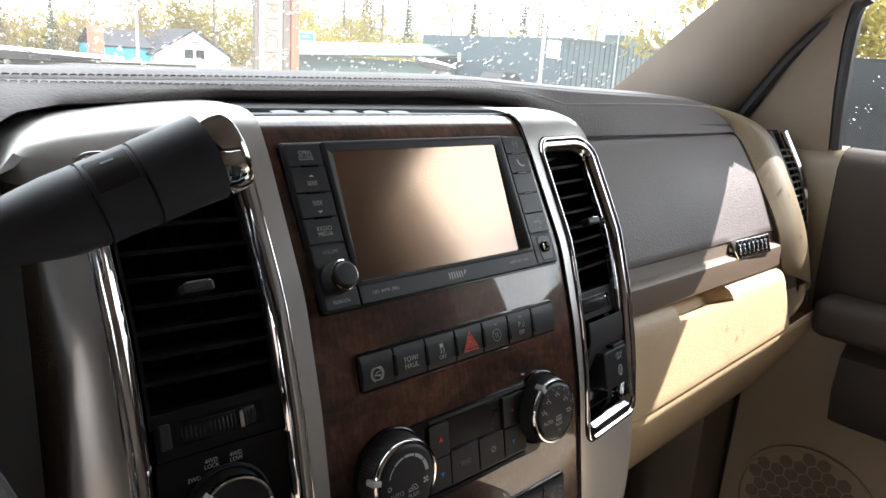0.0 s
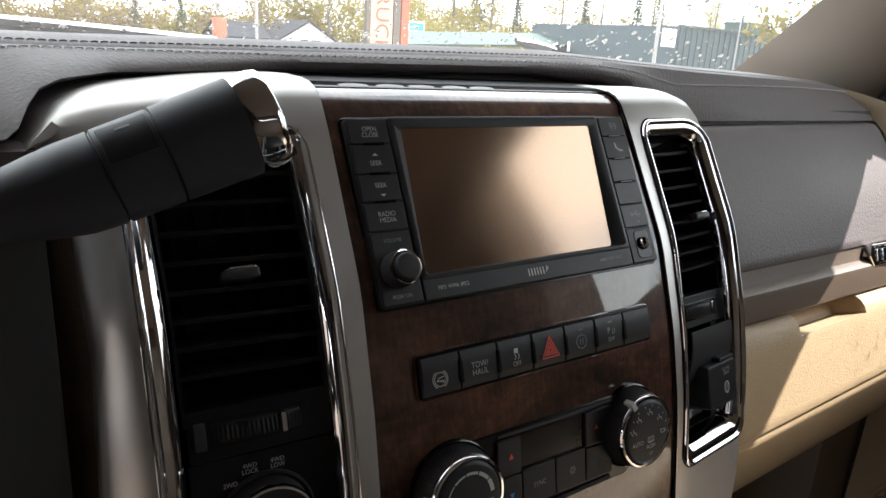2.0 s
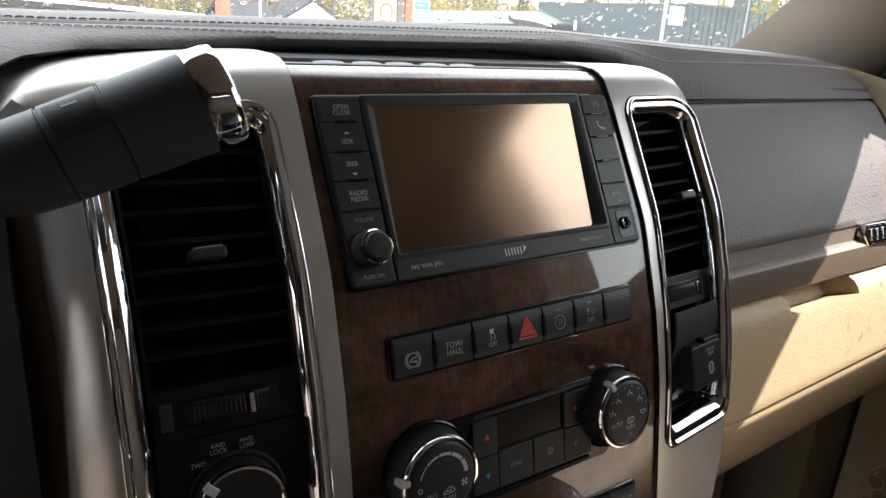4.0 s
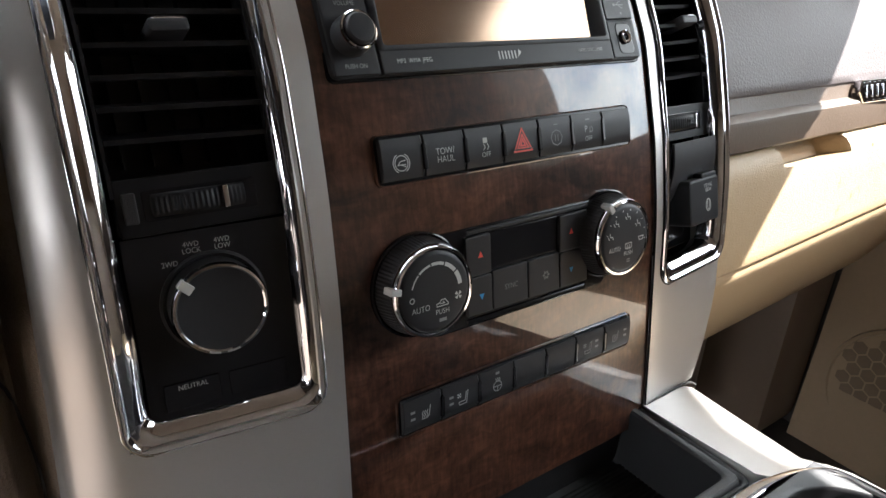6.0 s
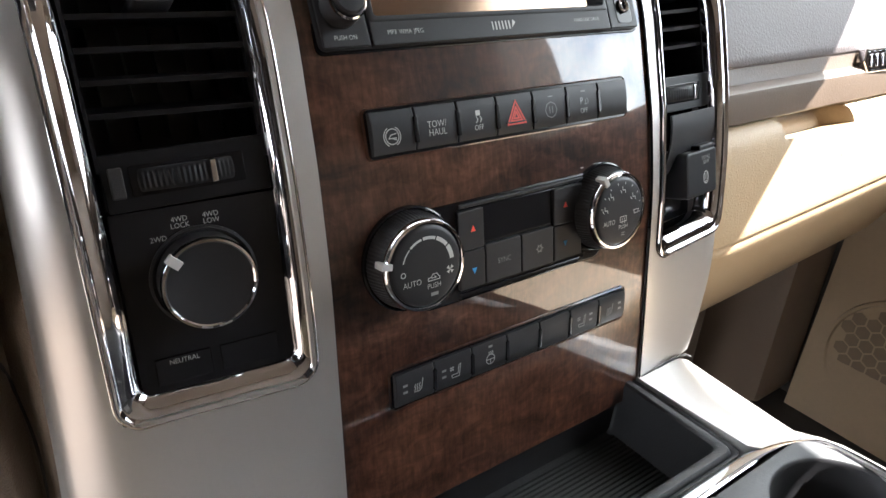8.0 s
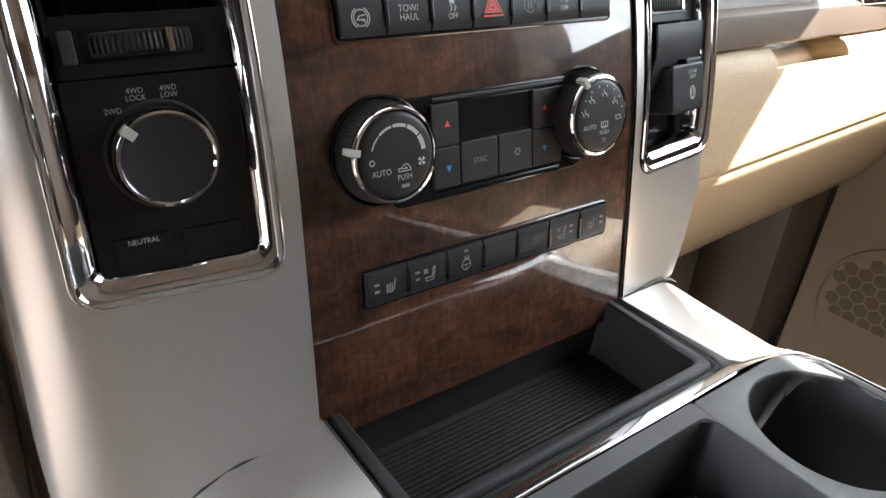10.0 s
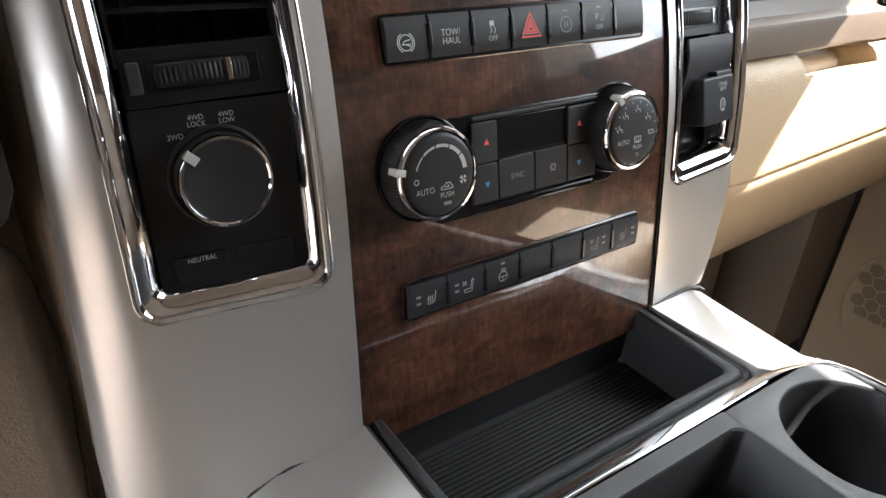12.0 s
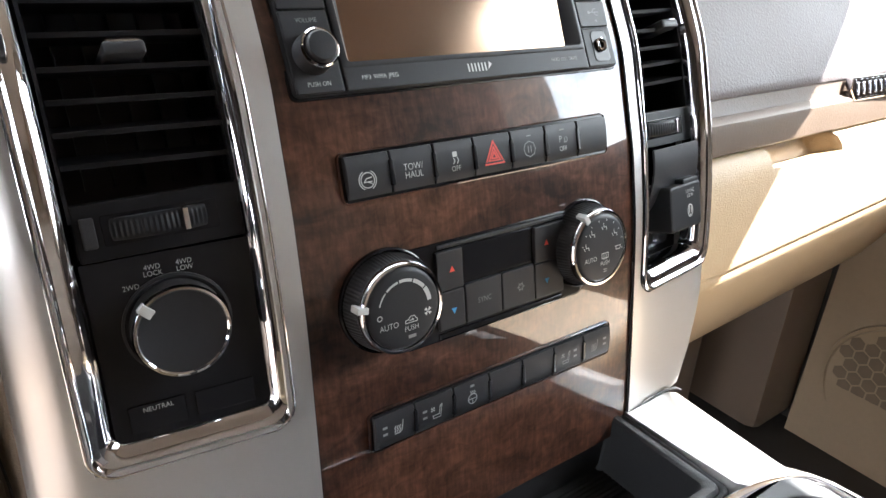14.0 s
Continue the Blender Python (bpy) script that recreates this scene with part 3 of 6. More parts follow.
def radio():
    t = thing("car_radio", "black touchscreen car radio with button columns in walnut", "car radio", (0, 0.376, 1.632))
    m = frame_between(0, 1.632, 1.7195, 0.0005)
    h = 0.0499
    ring = lambda rows: loops([[m @ Vector((x, y, z)) for x, y in rrect(a, b, c, d, r, 4)] for a, b, c, d, r, z in rows], cap=False)
    part("gap", ring(((-0.1052, 0.1052, -h - 0.0012, h + 0.0012, 0.004, -0.01), (-0.1052, 0.1052, -h - 0.0012, h + 0.0012, 0.004, 0.0001), (-0.1049, 0.1049, -h - 0.0009, h + 0.0009, 0.004, 0.0004), (-0.09, 0.09, -h + 0.008, h - 0.003, 0.002, 0.0004))), GLOSS, t)
    body = part("faceplate", ring(((-0.1040, 0.1040, -h, h, 0.0035, -0.003), (-0.1040, 0.1040, -h, h, 0.0035, 0.0017), (-0.1037, 0.1037, -h + 0.0003, h - 0.0003, 0.0033, 0.0024), (-0.1031, 0.1031, -h + 0.0009, h - 0.0009, 0.003, 0.0026), (-0.1024, 0.1024, -h + 0.0016, h - 0.0016, 0.003, 0.0026), (-0.0765, 0.0765, -0.0378, h - 0.002, 0.001, 0.0026), (-0.0765, 0.0765, -0.0378, h - 0.002, 0.001, -0.012))), BLACK, t)
    # glass with a stepped surround
    frame = [[(x, y, z) for x, y in rrect(-0.0785 + i, 0.0785 - i, -0.0500 + i + low, h - i, 0.002, 4)] for i, z, low in ((0.0, 0.0024, 0.011), (0.0, 0.0044, 0.011), (0.0008, 0.0050, 0.011), (0.0030, 0.0050, 0.0105), (0.0066, 0.0028, 0.0085))]
    # the glass leans forward at its head
    lean = math.tan(radians(4.0))
    frame[4] = [(x, y, 0.0020 + lean * (y - 0.0039)) for x, y in rrect(-0.0719, 0.0688, -0.0352, 0.0433, 0.002, 4)]
    part("screen_surround", loops([[m @ Vector(p) for p in r] for r in frame], cap=False), BLACK, t)
    part("screen", slab(-0.0726, 0.0695, -0.0358, 0.0436, 0.0005, -0.003, 0.0015, m @ pose(0, 0, 0, 4.0, 0, 0), 0.0002), SCREEN, t, "dark switched-off touchscreen")
    bar = part("lower_bar", slab(-0.0785, 0.0785, -0.0496, -0.0372, 0.0008, 0.0, 0.0044, m, 0.0006), BLACK, t)
    for word, x in (("MP3", -0.0675), ("WMA", -0.0602), ("JPEG", -0.0528)):
        lettering(word, at(m, x, -0.0441, 0.0044), 0.0031, WHITE, bar)
    lettering("HARD DISC DRIVE", at(m, 0.0600, -0.0437, 0.0044), 0.0027, WHITE, bar)
    mark = [[(x, -0.0456), (x, -0.0422)] for x in (-0.0078, -0.0056, -0.0034, -0.0012, 0.0010, 0.0032)]
    part("maker_mark", strokes(mark, at(m, 0, 0, 0.0044), 0.0009, fills=[[(0.0045, -0.0456), (0.0076, -0.0428), (0.0058, -0.0412), (0.0052, -0.0440)]]), WHITE, bar, "plain pale strokes", 0)
    # left column
    tops = [0.0492, 0.0352, 0.0192, 0.0042, -0.0112]
    words = [("OPEN\nCLOSE", 0.0416), ("SEEK", 0.0247), ("SEEK", 0.0128), ("RADIO\nMEDIA", -0.0040)]
    for (a, b), (word, y) in zip(zip(tops, tops[1:]), words):
        k = part("button", slab(-0.1028, -0.0796, b + 0.0003, a - 0.0003, 0.0008, 0.0, 0.0042, m, 0.0006), BLACK, t)
        lettering(word, at(m, -0.0906, y, 0.0042), 0.0037, WHITE, k)
        if word == "SEEK":
            s = 1 if y > 0.02 else -1
            part("arrow", strokes([], at(m, -0.0902, y + s * 0.0040 - (0.0006 if s < 0 else 0), 0.0042), fills=[[(-0.0017, 0), (0.0017, 0), (0, s * 0.0014)]]), WHITE, k, "", 0)
        if b > -0.005:
            part("lamp_slot", slab(-0.0950, -0.0835, b - 0.0007, b + 0.0007, 0.0005, 0.002, 0.0050, m, 0.0003), GLOSS, k)
    low = part("volume_panel", slab(-0.1028, -0.0796, -0.0492, -0.0118, 0.0008, 0.0, 0.0040, m, 0.0006), BLACK, t)
    lettering("VOLUME", at(m, -0.0905, -0.0163, 0.0040), 0.0030, DIM, low)
    lettering("PUSH ON", at(m, -0.0915, -0.0452, 0.0040), 0.0030, WHITE, low)
    c = at(m, -0.0916, -0.0318, 0.0035) @ Matrix.Diagonal((0.84, 0.84, 0.95, 1))
    knob = part("volume_knob", lathe([(0.0112, 0), (0.0108, 0.009), (0.0098, 0.0102), (0.0, 0.0105)], c, 64, knurl=0.0002), BLACK, t)
    part("knob_ring", lathe([(0.0096, 0.0092), (0.0104, 0.0098), (0.0104, 0.0110), (0.0096, 0.0116), (0.0087, 0.0112), (0.0084, 0.0100)], c, 72), CHROME, knob, "chrome ring")
    part("knob_cap", lathe([(0.0086, 0.0098), (0.0084, 0.0126), (0.0074, 0.0136), (0.0, 0.0139)], c, 48), BLACK, knob)
    # right column
    tops = [0.0492, 0.0360, 0.0206, 0.0046, -0.0108, -0.0262]
    for i, (a, b) in enumerate(zip(tops, tops[1:])):
        k = part("button", slab(0.0796, 0.1028, b + 0.0003, a - 0.0003, 0.0008, 0.0, 0.0042, m, 0.0006), GREYPLASTIC if i > 1 else BLACK, t)
        if i < 3:
            part("lamp_slot", slab(0.0850, 0.0955, b - 0.0007, b + 0.0007, 0.0005, 0.002, 0.0050, m, 0.0003), GLOSS, k)
        g = at(m, 0.0925, (a + b) / 2, 0.0042)
        if i == 0:
            part("voice_symbol", strokes([arc(-0.002, 0.0012, 0.0013, 0, 360, 8), [(-0.002, 0), (-0.002, -0.003)], arc(-0.001, 0, 0.002, -50, 50, 5), arc(-0.001, 0, 0.0034, -50, 50, 5)], g, 0.0004), DIM, k, "", 0)
        if i == 1:
            part("phone_symbol", strokes([[(-0.0028, 0.0024), (-0.0024, -0.0002), (0.0002, -0.0022), (0.0028, -0.0024)]], g, 0.0011), WHITE, k, "", 0)
        if i == 4:
            part("plug_symbol", strokes([[(-0.004, 0.0008), (0.0038, 0.0008)], [(-0.0015, 0.0008), (0.0006, 0.0028), (0.002, 0.0028)], [(-0.0002, 0.0008), (0.0018, -0.001), (0.003, -0.001)]], g, 0.0005, fills=[arc(-0.004, 0.0008, 0.001, 0, 330, 7), [(-0.0006, -0.004), (0.0014, -0.0036), (0.001, -0.0052)]]), DIM, k, "", 0)
    j = part("jack_panel", slab(0.0796, 0.1028, -0.0492, -0.0268, 0.0008, 0.0, 0.0038, m, 0.0006), BLACK, t)
    part("jack_recess", slab(0.0855, 0.0985, -0.0470, -0.0285, 0.003, 0.0, 0.0041, m, 0.0004), GLOSS, j)
    part("jack", lathe([(0.0041, 0), (0.0041, 0.0016), (0.0034, 0.0020), (0.0021, 0.0014), (0.0018, -0.002), (0, -0.002)], at(m, 0.0918, -0.0372, 0.0040), 32), CHROME, j, "metal socket ring")
    return t


radio()


def switch_bank(z0, z1, splits, label):
    t = thing("switch_bank", label, "switch bank", (0, face_y(z0), z0), "rows of dashboard switches")
    m = frame_between(0.001, z0, z1, 0.0003)
    h = (z1 - z0) / 2 * 1.02
    part("rim", loops([[m @ Vector((x, y, z)) for x, y in rrect(splits[0] - o, splits[-1] + o, -h - o, h + o, 0.0022 + o, 4)] for o, z in ((0.0014, -0.001), (0.0013, 0.0008), (0.0007, 0.0011), (0.0003, 0.0003))], cap=False), WOOD, t, "lacquered wooden rim")
    part("recess", slab(splits[0] - 0.0006, splits[-1] + 0.0006, -h - 0.0006, h + 0.0006, 0.0022, -0.01, 0.0005, m, 0.0002), GLOSS, t)
    keys = []
    for a, b in zip(splits, splits[1:]):
        rows, n = [], 9
        x0, x1 = a + (0.0011 if a == splits[0] else 0.00035), b - (0.0009 if b == splits[-1] else 0.00035)
        bm = bmesh.new()
        for k in range(n):
            s = -1 + 2 * k / (n - 1)
            y, z = s * (h - 0.0011), 0.0036 - 0.0014 * abs(s) ** 3 + 0.0004 * s
            rows.append([m @ Vector((x, y, z - e)) for x, e in ((x0, 0.0040), (x0, 0.0004), (x0 + 0.0005, 0.0), (x1 - 0.0005, 0.0), (x1, 0.0004), (x1, 0.0040))])
        rows = [[m @ Vector((x, -h + 0.0011, -0.001)) for x in (x0, x0, x0 + 0.0005, x1 - 0.0005, x1, x1)]] + rows + [[m @ Vector((x, h - 0.0011, -0.001)) for x in (x0, x0, x0 + 0.0005, x1 - 0.0005, x1, x1)]]
        grid(rows, into=bm)
        bmesh.ops.remove_doubles(bm, verts=bm.verts[:], dist=0.00002)
        keys.append(part("button", bm, BLACK, t))
    for x in splits[1:-1]:
        part("button_notch", slab(x - 0.0012, x + 0.0010, -0.0066, 0.0060, 0.0009, 0.002, 0.0044, m, 0.0003), GLOSS, t)
    return t, m, keys, [(a + b) / 2 for a, b in zip(splits, splits[1:])]


def symbol(name, key, m, lines, fills=(), mat=None, width=0.00045, label=""):
    return part(name, strokes(lines, m, width, fills=fills), mat or WHITE, key, label, 0)


def upper_switches():
    sp = [-0.0880 + 0.0252 * i for i in range(8)]
    t, m, keys, mid = switch_bank(1.5852, 1.6068, sp, "row of seven black switches with a red hazard triangle")
    g = [at(m, x, 0, 0.0036) for x in mid]
    symbol("brake_symbol", keys[0], at(g[0], -0.001, -0.002), [arc(0, 0, 0.0036, 0, 360, 20), arc(0, 0, 0.0046, 120, 240, 8), arc(0, 0, 0.0046, -60, 60, 8), [(-0.002, -0.0008), (0.0022, -0.0008)], [(-0.002, -0.0008), (-0.0006, 0.0008), (0.0022, 0.0012)], [(0.0003, -0.001), (0.0022, -0.0018)]])
    lettering("TOW/\nHAUL", at(g[1], -0.0003, -0.0012), 0.0046, WHITE, keys[1])
    symbol("skid_symbol", keys[2], at(g[2], 0, 0.0008), [[(-0.0012, 0.0005), (-0.0004, -0.001), (-0.0014, -0.0024)], [(0.0012, 0.0005), (0.002, -0.001), (0.001, -0.0024)]], [[(-0.0015, 0.001), (0.0013, 0.001), (0.0013, 0.0036), (-0.0015, 0.0036)]])
    lettering("OFF", at(g[2], 0, -0.0042), 0.0038, WHITE, keys[2])
    tri = lambda r: [(r * math.cos(radians(a)), r * math.sin(radians(a))) for a in (90, 210, 330, 90)]
    part("hazard_pad", slab(-0.0072, 0.0072, -0.0045, -0.0040, 0.0002, -0.002, 0.0005, at(g[3], 0, 0), 0.0002), BLACK, keys[3])
    symbol("hazard_triangle", keys[3], at(g[3], 0, -0.0014, 0.0001), [[(x * 0.92, y) for x, y in tri(0.0078)], [(x * 0.92, y) for x, y in tri(0.0047)], [(x * 0.92, y) for x, y in tri(0.0022)]], mat=REDINK, width=0.0009, label="red outlined hazard triangle")
    symbol("pause_symbol", keys[4], at(g[4], 0, -0.001), [arc(0, 0, 0.0042, 0, 360, 8), [(-0.001, -0.0016), (-0.001, 0.0016)], [(0.001, -0.0016), (0.001, 0.0016)], [(-0.0014, 0.0072), (0.0014, 0.0072)]], mat=DIM)
    lettering("P", at(g[5], -0.0016, 0.0012), 0.0052, WHITE, keys[5])
    symbol("park_symbol", keys[5], at(g[5], 0.0016, 0.0008), [[(0, -0.0012), (0, 0.001)], [(-0.0006, -0.0014), (0.0012, -0.0014)], arc(0.0003, 0, 0.0018, -40, 60, 6)], mat=DIM)
    lettering("OFF", at(g[5], 0, -0.0042), 0.0038, WHITE, keys[5])
    symbol("lamp", keys[5], at(g[5], 0, 0.0066), [[(-0.0014, 0), (0.0014, 0)]], mat=DIM, width=0.0009)


def lower_switches():
    sp = [-0.0870 + 0.02535 * i for i in range(8)]
    t, m, keys, mid = switch_bank(1.4562, 1.4768, sp, "row of seven black seat heating and cooling switches")
    g = [at(m, x, 0, 0.0036) for x in mid]
    seat = [[(0.0028, 0.0036), (0.0018, -0.0020), (0.0006, -0.0030), (-0.0026, -0.0030)]]
    heat = [[(x - 0.0004, -0.0022), (x + 0.0003, -0.001), (x - 0.0003, 0.0002), (x + 0.0004, 0.0014)] for x in (-0.0022, -0.0008, 0.0006)]
    fan = [[(-0.0026 + 0.0016 * math.cos(radians(a + d)), 0.0020 + 0.0016 * math.sin(radians(a + d))) for d in (-24, 24)] + [(-0.0026, 0.0020)] for a in (45, 135, 225, 315)]
    chair = [[(0.0034, 0.0036), (0.0022, 0.0030), (0.0014, -0.0018), (-0.0028, -0.0018), (-0.0024, -0.0036), (0.0022, -0.0036), (0.0034, 0.0036)]]
    for i, x in ((0, 0.002), (6, -0.003)):
        symbol("seat_heat_symbol", keys[i], at(g[i], x, 0), seat + heat, mat=WHITE if i == 0 else DIM)
    for i, x in ((1, 0.001), (5, -0.003)):
        symbol("seat_fan_symbol", keys[i], at(g[i], x, 0), chair, fan, mat=WHITE if i == 1 else DIM)
    symbol("wheel_heat_symbol", keys[2], at(g[2], 0, -0.0006), [arc(0, -0.0006, 0.0030, 0, 360, 18), [(-0.003, -0.0006), (0.003, -0.0006)], [(0, -0.0006), (0, -0.0036)]] + [[(x, 0.0022), (x + 0.0005, 0.0032), (x, 0.0042)] for x in (-0.0013, 0.0, 0.0013)])
    for i, x in ((0, -0.0062), (1, -0.0068), (5, 0.0050), (6, 0.0062)):
        for y in (0.0026, -0.0012):
            symbol("lamp", keys[i], at(g[i], x, y), [[(-0.0007, 0), (0.0007, 0)]], mat=DIM, width=0.0014)
    symbol("lamp", keys[2], at(g[2], 0, 0.0068), [[(-0.0007, 0), (0.0007, 0)]], mat=DIM, width=0.0014)


upper_switches()
lower_switches()


def climate_control():
    t = thing("climate_control", "black heating panel with two chrome ringed dials", "climate control", (0, 0.345, 1.505))
    m = frame_between(0, 1.5060, 1.5565, 0.0004)
    h = 0.0258
    panel = part("panel", slab(-0.0660, 0.0665, -h - 0.0012, h + 0.0008, 0.006, -0.01, 0.0012, m, 0.0006), GLOSS, t)
    part("lower_rail", slab(-0.0420, 0.0480, -h - 0.0008, -h + 0.0034, 0.0012, 0.0, 0.0028, m, 0.0018), GLOSS, panel)
    part("upper_rail", slab(-0.0400, 0.0500, h - 0.0026, h - 0.0004, 0.0006, 0.0, 0.0020, m, 0.0006), BLACK, panel)
    part("display", slab(-0.0248, 0.0250, 0.0022, 0.0222, 0.0006, 0.0, 0.0016, m, 0.0003), GLOSS, t, "dark unlit display")
    def key(x0, x1, y0, y1):
        return part("button", slab(x0, x1, y0, y1, 0.0008, 0.0, 0.0034, m, 0.0006), BLACK, t)
    a = key(-0.0247, 0.0004, -0.0206, 0.0012)
    lettering("SYNC", at(m, -0.0118, -0.0098, 0.0034), 0.0044, DIM, a, 0.85)
    a = key(0.0010, 0.0250, -0.0206, 0.0012)
    star = [[(0.0010 * math.cos(radians(k)), 0.0010 * math.sin(radians(k))), (0.0026 * math.cos(radians(k)), 0.0026 * math.sin(radians(k)))] for k in range(0, 360, 60)]
    symbol("snowflake", a, at(m, 0.0142, -0.0098, 0.0034), star + [arc(0, 0, 0.0018, 0, 360, 10)], mat=DIM)
    for x0, x1, x in ((-0.0420, -0.0252, -0.0325), (0.0256, 0.0480, 0.0345)):
        for y0, y1, s, mat in ((0.0008, 0.0222, 1, REDINK), (-0.0206, 0.0002, -1, BLUEINK)):
            a = key(x0, x1, y0, y1)
            part("arrow", strokes([], at(m, x, 0.0121 if s > 0 else -0.0113, 0.0034), fills=[[(-0.0017, -s * 0.0017), (0.0017, -s * 0.0017), (0, s * 0.0017)]]), mat, a, "red arrow" if s > 0 else "blue arrow", 0)
    def dial(x, y, turn, name_mark):
        c = at(m, x, y) @ Matrix.Diagonal((0.955, 0.955, 1, 1))
        part("dial_well", lathe([(0.0282, -0.002), (0.0280, 0.0016), (0.0272, 0.0022), (0.0262, 0.0012), (0, 0.0012)], c, 72), GLOSS, panel)
        d = part("dial", lathe([(0.0262, 0.001), (0.0248, 0.0105), (0.0242, 0.0125), (0.0232, 0.0140), (0, 0.0140)], c, 160, knurl=0.00035), BLACK, t)
        part("dial_ring", lathe([(0.0236, 0.0118), (0.0243, 0.0130), (0.0242, 0.0146), (0.0234, 0.0158), (0.0222, 0.0160), (0.0214, 0.0150), (0.0213, 0.0140)], c, 96), CHROME, d, "chrome ring")
        cap = part("dial_cap", lathe([(0.0214, 0.0135), (0.0212, 0.0154), (0.0200, 0.0162), (0.0190, 0.0165), (0.010, 0.0166), (0.0, 0.0166)], c, 64), BLACK, d)
        part("pointer", slab(-0.0017, 0.0017, 0.0205, 0.0266, 0.0004, 0.010, 0.0166, c @ pose(0, 0, 0, 0, 0, turn), 0.0004), WHITE, d, "silver pointer mark")
        return at(c, 0, 0, 0.0167), cap
    g, cap = dial(-0.0708, 0.0040, 78, 0)
    fan = [[(0.0135, -0.0045)] + [(0.0135 + 0.0024 * math.cos(radians(q + d)), -0.0045 + 0.0024 * math.sin(radians(q + d))) for d in (-24, 24)] for q in (45, 135, 225, 315)]
    segs = []
    for k in range(5):
        a0, a1, w = 162 - 32 * k, 133 - 32 * k, 0.0007 + 0.00045 * k
        segs.append(arc(0, 0, 0.0150 + w / 2, a0, a1, 6) + arc(0, 0, 0.0150 - w / 2, a1, a0, 6))
    symbol("fan_scale", cap, g, [arc(-0.0147, -0.0012, 0.0013, 0, 360, 10)], segs + fan)
    lettering("AUTO", at(g, -0.0098, -0.0070), 0.0044, WHITE, cap)
    symbol("recirculate_symbol", cap, at(g, 0.0032, -0.0068), [[(-0.0034, -0.001), (-0.0034, 0.0004), (-0.0016, 0.0008), (-0.0004, 0.0022), (0.002, 0.0022), (0.003, 0.0006), (0.0036, 0.0002), (0.0036, -0.001), (-0.0034, -0.001)], [(-0.0012, 0.0002), (0.0014, 0.0002), (0.0006, 0.001)]])
    lettering("PUSH", at(g, 0.0032, -0.0108), 0.0040, WHITE, cap)
    symbol("lamp", cap, at(g, 0.0032, -0.0152), [[(-0.0014, 0), (0.0014, 0)]], mat=DIM, width=0.0018)
    g, cap = dial(0.0663, 0.0040, 32, 1)
    man = lambda x, y: [[(x - 0.001, y + 0.0016), (x - 0.0006, y - 0.0008), (x + 0.0014, y - 0.0008), (x + 0.0018, y - 0.0026)], [(x - 0.0026, y - 0.0006), (x - 0.0016, y - 0.0022)]]
    ring = [(14.0 * math.cos(radians(a)) / 1000, 14.0 * math.sin(radians(a)) / 1000) for a in (165, 128, 82, 36, -2)]
    figs = []
    for k, (x, y) in enumerate(ring[:4]):
        figs += man(x, y)
    figs += [[(0.0118, -0.0012), (0.0164, -0.0012), (0.0156, -0.0034), (0.0126, -0.0034), (0.0118, -0.0012)]]
    figs += [[(a * 0.0172, b * 0.0172), (a * 0.0180, b * 0.0180)] for a, b in ((math.cos(radians(q)), math.sin(radians(q))) for q in range(-10, 180, 22))]
    symbol("airflow_symbols", cap, g, figs)
    lettering("AUTO", at(g, -0.0102, -0.0058), 0.0042, WHITE, cap)
    symbol("rear_window_symbol", cap, at(g, 0.0024, -0.0054), [[(-0.0028, -0.0014), (-0.0028, 0.0018), (0.0028, 0.0018), (0.0028, -0.0014), (-0.0028, -0.0014)], [(-0.001, -0.0022), (-0.001, 0.0008)], [(0.001, -0.0022), (0.001, 0.0008)]])
    lettering("PUSH", at(g, 0.0024, -0.0100), 0.0038, WHITE, cap)
    symbol("lamp", cap, at(g, 0.0024, -0.0145), [[(-0.0012, 0.0006), (0.0012, 0.0006)], [(-0.0012, -0.0008), (0.0012, -0.0008)]], mat=DIM, width=0.0005)


climate_control()


# the cab's shell
def catmull(pts, n=6):
    """A smooth line through points."""
    p = [Vector(q) for q in pts]
    p = [2 * p[0] - p[1]] + p + [2 * p[-1] - p[-2]]
    out = []
    for i in range(1, len(p) - 2):
        for k in range(n):
            u = k / n
            out.append(0.5 * (2 * p[i] + (p[i + 1] - p[i - 1]) * u + (2 * p[i - 1] - 5 * p[i] + 4 * p[i + 1] - p[i + 2]) * u * u + (3 * p[i] - p[i - 1] - 3 * p[i + 1] + p[i + 2]) * u ** 3))
    return out + [p[-2]]


def between(a, b, n=8, bulge=(0, 0, 0)):
    """Rows from one line to another, swelling in the middle."""
    w = Vector(bulge)
    return [[p.lerp(q, k / n) + w * math.sin(math.pi * k / n) for k in range(n + 1)] for p, q in zip(a, b)]


def structure(name, bm, mat, label, category):
    ob = part(name, bm, mat, None, label)
    return tagged(ob, "", category, "", "structure")


structure("floor", box(None, -0.86, 0.86, -1.32, 0.80, 0.0, 0.98, 0.02), CARPET, "dark carpeted floor of the vehicle cab", "floor")
structure("wall_front", box(None, -0.84, 0.84, 0.78, 0.83, 0.98, 1.70, 0.01), CARPET, "dark carpeted bulkhead behind the dashboard", "wall")
wall = bmesh.new()
for x0, x1, z0, z1 in ((-0.86, 0.86, 0.98, 1.74), (-0.74, 0.74, 2.04, 2.33), (-0.80, -0.52, 1.735, 2.045), (0.52, 0.80, 1.735, 2.045)):
    box(wall, x0, x1, -1.32, -1.26, z0, z1)
structure("wall_back", wall, CLOTH, "plain beige back wall of the cab with its window opening", "wall")
